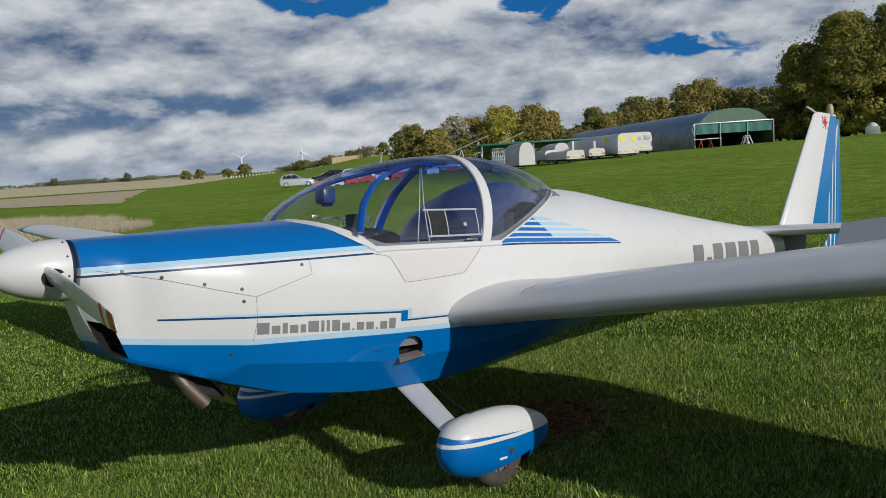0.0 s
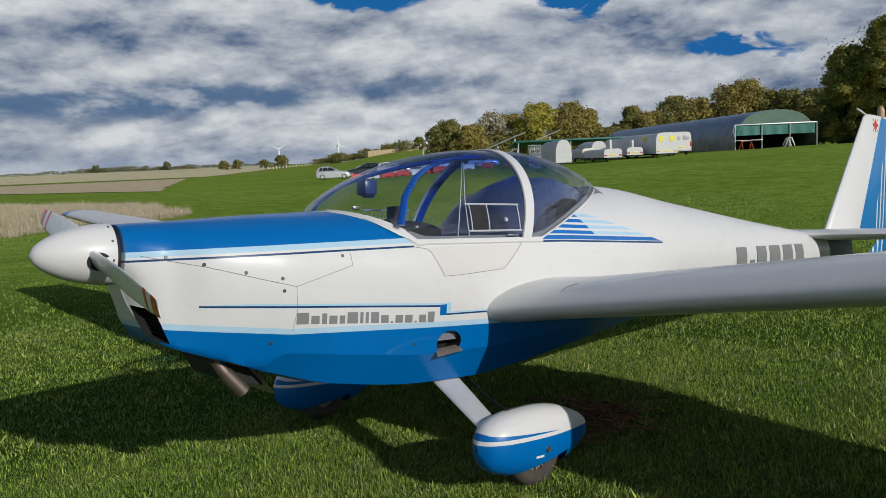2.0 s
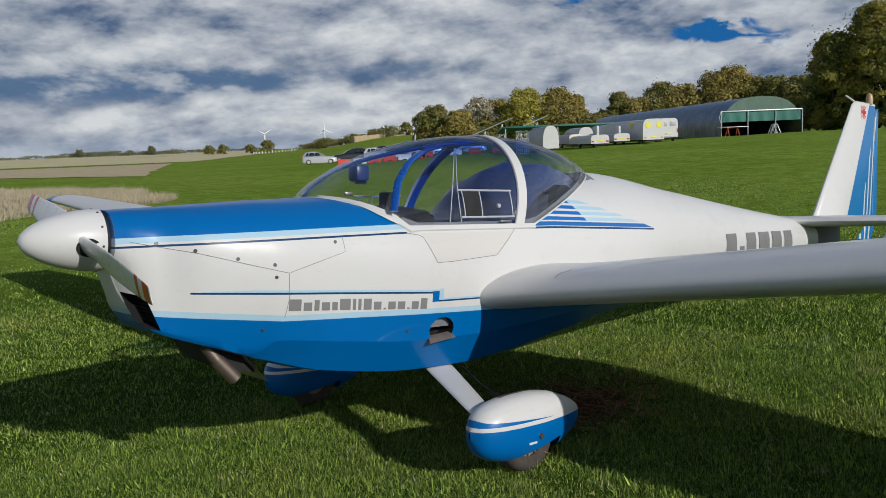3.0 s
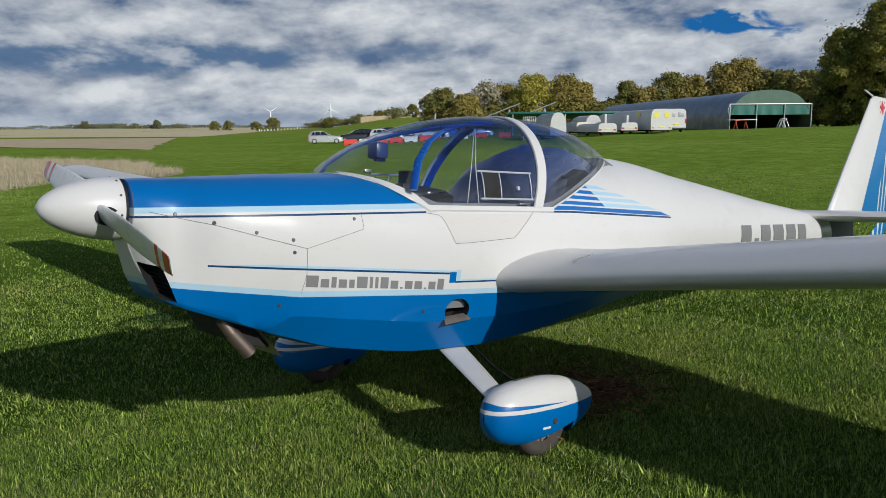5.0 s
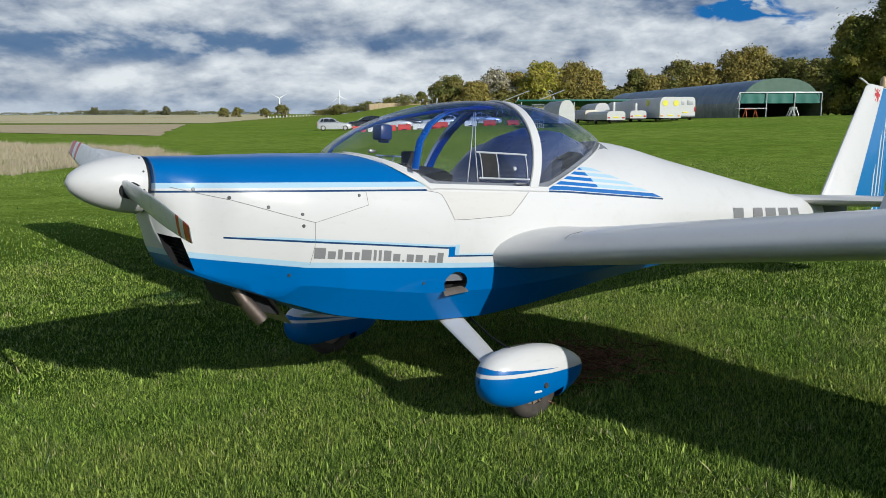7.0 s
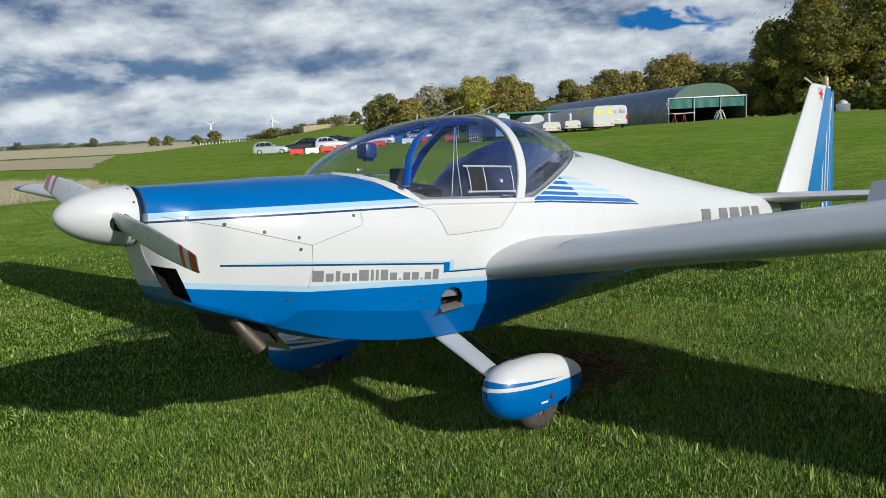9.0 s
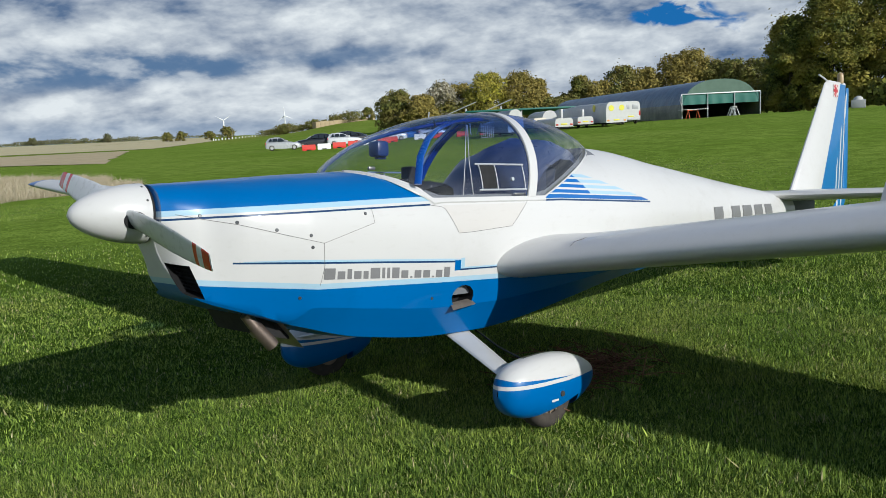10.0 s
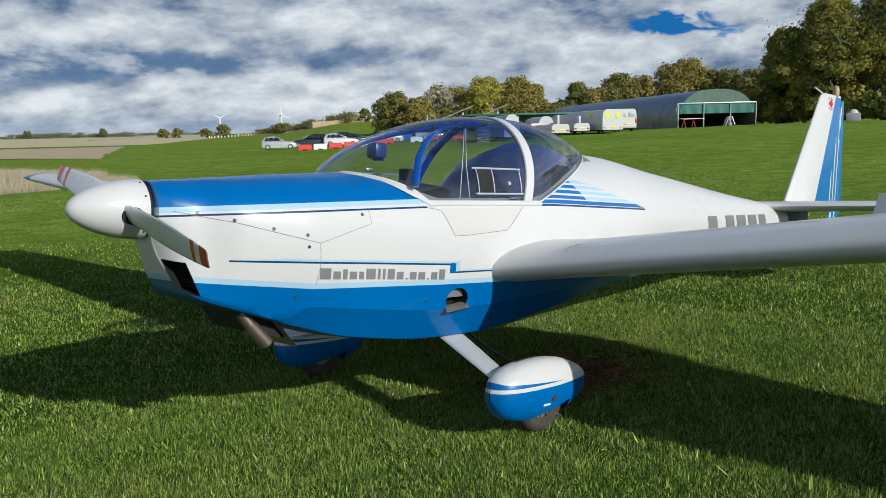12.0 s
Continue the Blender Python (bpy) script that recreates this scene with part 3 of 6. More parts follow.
def arch(x_of_z, width, thick, lift, n=40):
    """A band over the canopy: x_of_z gives its place by height."""
    bm = bmesh.new()
    profile = []
    for k in range(2 * n + 1):
        u = k / n
        s = -1 if u < 1 else 1
        a = math.pi / 2 * (u if u < 1 else 2 - u)
        x = 1.9
        for _ in range(12):
            by, bz = lower_outline(x)[-1]
            tz = lerp_table(ROOF, x)[0]
            z = bz + (tz - bz) * math.sin(a) ** bow(x)[1]
            x = x_of_z(z)
        y = by * max(0.0, math.cos(a)) ** bow(x)[0] * s
        out = Vector((0, y * 1.2, (z - 1.15))).normalized()
        profile.append((Vector((x, y, z)), out))
    rows = []
    for dx, dl in ((-0.5, 0), (-0.46, 1), (0.46, 1), (0.5, 0), (0.46, -1), (-0.46, -1), (-0.5, 0)):
        rows.append([p + Vector((dx * width, 0, 0)) + o * (lift + thick * dl / 2) for p, o in profile])
    skin(bm, rows)
    return weld(bm)


part("canopy_rear_frame", arch(lambda z: 2.00 + 0.30 * max(0, z - 1.2), 0.068, 0.014, 0.003), PAINT, glider, "white canopy hoop")
half = [(1.205, -0.452, 1.275), (1.225, -0.440, 1.34), (1.262, -0.412, 1.415), (1.376, -0.345, 1.512), (1.50, -0.27, 1.566), (1.63, -0.195, 1.604), (1.80, -0.10, 1.642), (1.95, -0.03, 1.664)]
bm = bmesh.new()
add_tube(bm, half + [(x, -y, z) for x, y, z in reversed(half)], 0.020, 10, flat=0.6)
part("canopy_front_hoop", bm, HOOP_BLUE, glider, "blue painted hoop")
part("roof_beam", tube([(1.94, 0, 1.662), (2.08, 0, 1.677), (2.18, 0, 1.683)], 0.034, 10, flat=0.5), HOOP_BLUE, glider)
inner_arch = arch(lambda z: 2.00 + 0.30 * max(0, z - 1.2), 0.05, 0.012, -0.014)
part("rear_hoop_lining", inner_arch, HOOP_BLUE, glider, "blue inner hoop")

# white frame along the opening
for s in (-1, 1):
    edge = []
    for x in [1.0, 1.015, 1.035, 1.06, 1.09, 1.12, 1.16, 1.20, 1.24, 1.285] + stations(1.33, 2.12, 10):
        o = lower_outline(x)
        y, z = o[-1]
        q = o[-2]
        edge.append((Vector((x, y * s, z)), Vector((0, q[0] * s - y * s, q[1] - z)).normalized()))
    bm = bmesh.new()
    rows = []
    for across, lift in ((-0.004, 0.0), (-0.004, 0.008), (0.026, 0.0075), (0.032, 0.0)):
        r = []
        for p, d in edge:
            t = min(1.0, max(0.25, (p.x - 0.985) / 0.15))
            u = min(1.0, max(0.0, (p.x - 1.17) / 0.15))
            grow = 2.3 - 1.5 * u * u * (3 - 2 * u)
            n = Vector((-0.25 if p.x < 1.28 else 0, abs(d.z) * s, abs(d.y))).normalized()
            r.append(p + d * across * t * grow + n * lift)
        rows.append(r)
    skin(bm, rows)
    part("canopy_sill", weld(bm), PAINT, glider, "white canopy sill")
    rows = []
    rear = [lower_outline(x)[-1] + (x,) for x in stations(2.12, 3.068, 16)]
    part("rear_window_trim", tube([(x, y * s, z) for y, z, x in rear], 0.006, 6), PAINT, glider)
    p, n = on_hull(1.13, 1.352, 0.004, s)
    if s < 0:
        part("canopy_latch", box((-0.02, -0.008, -0.010), (0.022, 0.008, 0.008), 0.003, Matrix.Translation((1.14, 0.165 * s, 1.370))), STEEL, glider)
    p, n = on_hull(1.93, 1.216, 0.002, s)
    part("sill_handle", box((1.87, p.y - 0.006, 1.213), (1.95, p.y + 0.006, 1.224), 0.003), STEEL, glider)

# sliding vent window in the canopy side
def canopy_point(x, z, s=-1, lift=0.004):
    o = canopy_arc(x)
    for (y0, z0), (y1, z1) in zip(o, o[1:]):
        if z0 <= z <= z1:
            y = y0 + (y1 - y0) * (z - z0) / max(1e-9, z1 - z0)
            return Vector((x, s * (y + lift), z))
    return Vector((x, s * (o[0][0] + lift), z))


for s in (-1, 1):
    for z in (1.243, 1.380):
        part("vent_rail", tube([canopy_point(x, z, s) for x in stations(1.60, 1.965, 8)], 0.0055, 6), PERSPEX_EDGE, glider)
    for x in (1.625, 1.74, 1.955):
        part("vent_post", tube([canopy_point(x, z, s) for z in stations(1.243, 1.380, 4)], 0.0035, 6), PERSPEX_EDGE, glider)
# black sheet laid on the canopy in place of the vent's shaded opening
bm = bmesh.new()
skin(bm, [[canopy_point(x, z, -1, 0.0025) for x in stations(1.632, 1.735, 4)] for z in stations(1.249, 1.374, 4)])
part("vent_dark_sheet", bm, BLACK, glider, "black sheet standing for the dark of the open vent window")
bm = bmesh.new()
bmesh.ops.create_cone(bm, cap_ends=True, segments=14, radius1=0.012, radius2=0.010, depth=0.01, matrix=Matrix.Translation(canopy_point(1.86, 1.30)) @ pose(0, 0, 0, 90))
part("vent_knob", bm, PERSPEX_EDGE, glider)

# cabin: tub, dash, seats, luggage cover, compass
rows = []
for x in stations(1.12, 3.0, 16):
    o = [p for p in lower_outline(x)]
    inner = [(max(0.0, y - 0.03), max(z + 0.02, 0.70)) for y, z in o]
    rows.append([(x, -y, z) for y, z in reversed(inner)] + [(x, y, z) for y, z in inner[1:]])
bm = bmesh.new()
vr = skin(bm, rows)
bm.faces.new(vr[0]), bm.faces.new(vr[-1])
part("cabin_tub", weld(bm), CABIN, glider, "grey cabin lining")
bm = bmesh.new()
rows = []
for x, h in ((1.15, 0.0), (1.28, 0.05), (1.42, 0.075), (1.47, 0.05), (1.48, -0.22)):
    rows.append([(x, y, 1.235 + h - 0.25 * abs(y) ** 2.4) for y in stations(-0.43, 0.43, 14)])
skin(bm, rows)
part("instrument_coaming", weld(bm), BLACK, glider, "black instrument coaming")
for y in (-0.12, 0.02, 0.14):
    bm = bmesh.new()
    bmesh.ops.create_cone(bm, cap_ends=True, segments=16, radius1=0.04, radius2=0.036, depth=0.06, matrix=pose(1.49, y, 1.18, 0, 90, 0))
    part("instrument", bm, BLACK, glider)
part("radio_box", box((1.245, -0.335, 1.20), (1.300, -0.275, 1.372), 0.008), BLACK, glider, "small black instrument on the coaming")
part("phone_mount", box((1.235, -0.33, 1.24), (1.25, -0.27, 1.31), 0.004), BLACK, glider)
for y in (-0.25, 0.25):
    bm = bmesh.new()
    rows = []
    for k, (x, z) in enumerate(((1.52, 0.86), (1.62, 0.90), (1.85, 0.83), (1.98, 0.86), (2.08, 1.02), (2.17, 1.22), (2.24, 1.36), (2.28, 1.40), (2.33, 1.38), (2.30, 1.2), (2.2, 0.85))):
        wv = 0.21 if k < 6 else 0.15
        rows.append([(x + 0.02 * abs(c) ** 2, y + wv * c, z - 0.03 * c * c * (1 if k < 6 else 0.4)) for c in stations(-1, 1, 8)])
    skin(bm, rows)
    weld(bm)
    part("seat", bm, CABIN_DARK, glider, "dark blue cloth seat", 50)
bm = bmesh.new()
rows = []
for x, h in ((2.02, 1.22), (2.12, 1.39), (2.25, 1.51), (2.45, 1.575), (2.62, 1.565), (2.85, 1.52), (2.98, 1.475)):
    half = max(0.06, lower_outline(min(x, 2.98))[-1][0] * 0.86)
    rows.append([(x, half * c, h - 0.14 * abs(c) ** 2.5 + 0.012 * math.sin(x * 31 + c * 9)) for c in stations(-1, 1, 16)])
skin(bm, rows)
part("luggage_cover", weld(bm), plain("dark blue vinyl", (0.055, 0.075, 0.165), 0.3, grain=14, vary=0.5, bump=0.4), glider, "dark blue cover behind the seats", 60)
bm = bmesh.new()
add_box(bm, (1.245, -0.095, 1.437), (1.325, -0.005, 1.522), 0.016)
add_box(bm, (1.27, -0.058, 1.425), (1.33, -0.03, 1.475), 0.004)
part("compass", bm, plain("dark blue enamel", (0.012, 0.035, 0.15), 0.35), glider, "blue magnetic compass")
bm = bmesh.new()
for p, q in (((1.885, -0.12, 1.63), (1.84, -0.12, 1.16)), ((1.895, -0.12, 1.63), (1.94, -0.12, 1.16))):
    add_tube(bm, [p, (p[0] + (q[0] - p[0]) * 0.25, -0.115, 1.42), q], 0.0032, 6)
part("harness_cord", bm, PAINT, glider, "pale canopy cord")
part("hook", tube([(1.745, 0.0, 1.66), (1.75, 0.0, 1.60), (1.765, 0.0, 1.585), (1.77, 0.0, 1.60)], 0.006, 6), BLACK, glider)
part("yaw_string_post", tube([(1.70, 0, 1.668), (1.705, 0, 1.705)], 0.004, 6), PERSPEX_EDGE, glider)
part("stick", tube([(1.62, 0.22, 0.9), (1.60, 0.22, 1.22), (1.60, 0.22, 1.3)], [0.012, 0.012, 0.018], 8), BLACK, glider)

# spinner and propeller
bm = bmesh.new()
rows = []
for k in range(19):
    t = k / 18
    r = 0.131 * (1 - (1 - t) ** 1.95) ** 0.60 if t < 1 else 0.131
    rows.append([(-0.324 + 0.311 * t, r * math.cos(a), 1.172 + r * math.sin(a)) for a in (2 * math.pi * j / 40 for j in range(40))])
rows.append([(-0.013, 0.12 * math.cos(a), 1.172 + 0.12 * math.sin(a)) for a in (2 * math.pi * j / 40 for j in range(40))])
skin(bm, rows, True)
spinner = part("spinner", weld(bm), PAINT, glider, "glossy white pointed spinner", 40)
for j in range(10):
    a = 2 * math.pi * (j + 0.3) / 10
    bm = bmesh.new()
    bmesh.ops.create_cone(bm, cap_ends=True, segments=8, radius1=0.0055, radius2=0.0045, depth=0.004, matrix=pose(-0.03, 0.1315 * math.cos(a), 1.172 + 0.1315 * math.sin(a), 90 + math.degrees(a) - 90, 0, 0) @ pose(0, 0, 0, -90, 0, 0))
    part("spinner_screw", bm, SCREW, spinner)
BLADE_TURN = radians(13.4)


def blade_paint():
    m = Mat("white blade with red tip bands", WHITE, 0.25, 0.0, 0.4)
    v = m.coords()
    x, y, z = m.xyz(v)
    r = ((y * y) + (z - 1.172) * (z - 1.172)).pw(0.5)
    red = band(r, 0.665, 0.695).mx(band(r, 0.735, 0.79))
    wear = m.noise(v, 35.0, 5).ramp(0.5, 0.7) * 0.25
    m.put("Base Color", m.mix(wear, m.mix(red, (0.68, 0.68, 0.67), (0.52, 0.025, 0.02)), (0.3, 0.28, 0.25)))
    return m.m


BLADE = blade_paint()
for s in (-1, 1):
    bm = bmesh.new()
    rows = []
    way = Vector((0, s * math.cos(BLADE_TURN), s * math.sin(BLADE_TURN)))
    side = Vector((0, -s * math.sin(BLADE_TURN), s * math.cos(BLADE_TURN)))
    for r, chord, thick, twist in ((0.05, 0.085, 0.066, 40), (0.11, 0.108, 0.056, 37), (0.18, 0.124, 0.038, 32), (0.28, 0.132, 0.024, 26), (0.42, 0.128, 0.018, 21), (0.56, 0.112, 0.014, 18), (0.68, 0.094, 0.011, 16), (0.76, 0.080, 0.009, 15), (0.79, 0.072, 0.007, 15), (0.798, 0.056, 0.004, 15)):
        w = radians(twist)
        cdir = Vector((-math.sin(w), 0, 0)) + side * math.cos(w) * -1
        tdir = Vector((math.cos(w), 0, 0)) + side * math.sin(w) * -1
        rows.append([Vector((-0.085, 0, 1.172)) + way * r + cdir * (chord / 2 * math.cos(a)) + tdir * (thick / 2 * math.sin(a)) for a in (2 * math.pi * j / 20 for j in range(20))])
    vr = skin(bm, rows, True)
    bm.faces.new(vr[-1])
    # added black stub: paints the dark gap where the blade enters the spinner
    part("blade_cuff", tube([Vector((-0.085, 0, 1.172)) + way * r for r in (0.10, 0.1275)], [0.051, 0.047], 24, flat=0.8), BLACK, spinner)
    part("propeller_blade", weld(bm), BLADE, glider, "white propeller blade with red tip bands", 40)
bm = bmesh.new()
bmesh.ops.create_cone(bm, cap_ends=True, segments=32, radius1=0.124, radius2=0.124, depth=0.03, matrix=pose(-0.004, 0, 1.172, 0, 90, 0))
part("spinner_backplate", bm, BLACK, glider)


# wings
def foil(n=26):
    """Closed aerofoil, chord 1, from the trailing edge over the top."""
    up, lo = [], []
    for k in range(n + 1):
        x = 0.5 * (1 + math.cos(math.pi * k / n))
        t = 5 * 0.158 * (0.2969 * math.sqrt(x) - 0.126 * x - 0.3516 * x**2 + 0.2843 * x**3 - 0.1030 * x**4)
        c = 0.16 * x * (1 - x) * (1 - 0.3 * x)
        up.append((x, c + t)), lo.append((x, c - t))
    return up + lo[::-1][1:-1]


FOIL = foil()


def wing_frame(y):
    a = abs(y)
    lead = 1.700 + 0.018 * a
    z = 0.835 + 0.0995 * (a - 0.54)
    chord = 1.24 + 0.20 * (3.8 - max(a, 1.9)) if a < 3.8 else 1.24 - 0.125 * (a - 3.8)
    return lead, z, chord


def wing(s):
    bm = bmesh.new()
    rows = []
    ys = [0.25, 0.50, 0.56, 0.62, 0.70, 0.80, 0.95] + stations(1.2, 7.6, 22) + [7.8, 7.93, 8.0, 8.03]
    for a in ys:
        lead, z, chord = wing_frame(a)
        tip = 1.0 if a < 7.8 else max(0.12, math.sqrt(max(0, 1 - ((a - 7.8) / 0.235) ** 2)))
        fil = max(0.0, (0.95 - a) / 0.45) ** 2 * 0.06 if a < 0.95 else 0
        inc = radians(1.5)
        row = []
        for x, h in FOIL:
            px, pz = x * chord, h * min(chord, 1.30) * tip * (1 + fil * 2.2)
            row.append((lead - fil * 0.4 + px * math.cos(inc) + pz * math.sin(inc), s * a, z + 0.02 * fil + pz * math.cos(inc) - px * math.sin(inc)))
        rows.append(row)
    vr = skin(bm, rows, True)
    bm.faces.new(vr[-1]), bm.faces.new(vr[0])
    return weld(bm)


def wing_top(y, f):
    """Point on the upper surface at a fraction f of the chord."""
    lead, z, chord = wing_frame(y)
    best = min((p for p in FOIL[:27]), key=lambda p: abs(p[0] - f))
    return Vector((lead + f * chord, y, z + best[1] * min(chord, 1.30) - f * chord * math.sin(radians(1.5))))


for s, lab in ((-1, "long white glossy wing with raised airbrake"), (1, "long white wing with dark blue tip")):
    w = part("wing", wing(s), PAINT_WING, glider, lab, 40)
    a, b = wing_top(s * 2.19, 0.40), wing_top(s * 3.45, 0.40)
    bm = bmesh.new()
    vs = add_box(bm, (0, -0.004, 0), (1, 0.004, 1), 0)
    for v in vs:
        u, h = v.co.x, v.co.z
        base = a.lerp(b, u)
        v.co = base + Vector((0.04 * h + v.co.y * 1.5, -s * 0.025 * h * (1 - u) * 0 + s * 0.02 * h, -0.03 + 0.125 * h))
    part("airbrake", weld(bm), PAINT, w, "raised grey-white airbrake plate")
    part("aileron_seam", tube([wing_top(s * y, 0.78) + Vector((0, 0, 0.001)) for y in stations(4.4, 7.5, 10)], 0.003, 5), SEAM, w)
    part("wing_joint_seam", tube([wing_top(s * 0.93, f) + Vector((0, 0, 0.0008)) for f in stations(0.02, 0.9, 16)], 0.0016, 5), SEAM, w)


# tail
def slab(le, te, thick, n=14, tipcap=True):
    """A lifting surface from pairs of leading and trailing edge points; the thickness is along axis."""
    bm = bmesh.new()
    rows = []
    for (a, b, ax, t) in zip(le, te, thick[0], thick[1]):
        a, b, ax = Vector(a), Vector(b), Vector(ax)
        c = (b - a).length
        row = []
        for k in range(2 * n):
            ang = math.pi * k / n
            x = 0.5 * (1 + math.cos(ang))
            h = 5 * t * (0.2969 * math.sqrt(max(0, x)) - 0.126 * x - 0.3516 * x**2 + 0.2843 * x**3 - 0.1036 * x**4)
            row.append(a.lerp(b, x) + ax * c * h * (1 if k < n else -1))
        rows.append(row)
    vr = skin(bm, rows, True)
    bm.faces.new(vr[-1]), bm.faces.new(vr[0])
    return weld(bm)


Y = (0, 1, 0)
part("fin", slab([(6.46, 0, 1.14), (6.47, 0, 1.20), (7.30, 0, 2.31), (7.34, 0, 2.335), (7.40, 0, 2.35)], [(7.78, 0, 1.14), (7.78, 0, 1.2), (7.86, 0, 2.33), (7.86, 0, 2.345), (7.84, 0, 2.352)],
                 ([Y] * 5, [0.10, 0.10, 0.10, 0.08, 0.02])), PAINT_FIN, glider, "white fin with blue band")
part("rudder", slab([(7.42, 0, 0.96), (7.785, 0, 1.20), (7.865, 0, 2.28), (7.87, 0, 2.30)], [(7.76, 0, 0.94), (7.90, 0, 1.18), (7.945, 0, 2.28), (7.94, 0, 2.31)],
                    ([Y] * 4, [0.05, 0.16, 0.16, 0.1])), PAINT_FIN, glider, "blue rudder with white stripes")
part("tail_beacon", tube([(7.72, 0, 2.34), (7.72, 0, 2.41), (7.715, 0, 2.44), (7.71, 0, 2.455)], [0.032, 0.034, 0.028, 0.01], 12), plain("amber beacon glass", (0.42, 0.30, 0.16), 0.3), glider, "small amber beacon")
part("pitot_tube", tube([(7.38, 0, 2.335), (7.26, 0, 2.365), (7.16, 0, 2.385)], 0.009, 8), PAINT, glider)
Z = (0, 0, 1)
for s in (-1, 1):
    ys = [0.0, 0.10, 0.3, 1.45, 1.52, 1.56]
    le = [(5.90, 0, 1.157), (6.02, s * 0.1, 1.157), (6.08, s * 0.3, 1.157), (6.20, s * 1.45, 1.160), (6.25, s * 1.52, 1.160), (6.36, s * 1.56, 1.160)]
    te = [(6.95, 0, 1.150), (6.95, s * 0.1, 1.150), (6.95, s * 0.3, 1.150), (6.86, s * 1.45, 1.157), (6.82, s * 1.52, 1.157), (6.74, s * 1.56, 1.157)]
    part("tailplane", slab(le, te, ([Z] * 6, [0.09, 0.11, 0.12, 0.12, 0.10, 0.03])), PAINT, glider, "white tailplane half")
    part("tailplane_bolt", box((6.14, s * 0.09 - 0.02, 1.170), (6.20, s * 0.09 + 0.02, 1.190), 0.004), STEEL, glider)
# grey instead of white: the tailplane's shade is put into the stern's colour
part("stern_post", box((6.30, -0.045, 0.78), (6.95, 0.045, 1.14), 0.02), CABIN, glider, "stern below the tailplane, its shade put in as grey")
flag_m = Mat("small flag film", (0.7, 0.7, 0.7), 0.4)
fx, fy, fz = flag_m.xyz(flag_m.coords())
u, v = (fx - 7.505) / 0.055, (fz - 2.243) / 0.065
cross = u.ab().lt(0.26).mx(v.ab().lt(0.26))
diag = (u.ab() - v.ab()).ab().lt(0.16)
flag_m.put("Base Color", flag_m.mix(cross.mx(diag), (0.68, 0.66, 0.64), (0.42, 0.02, 0.03)))
for s in (-1, 1):
    bm = bmesh.new()
    vs = [bm.verts.new((x, s * 0.0335, z)) for x, z in ((7.45, 2.178), (7.56, 2.178), (7.56, 2.308), (7.45, 2.308))]
    bm.faces.new(vs)
    bmesh.ops.recalc_face_normals(bm, faces=bm.faces)
    part("flag_decal", bm, flag_m.m, glider, "small red and white flag decal")

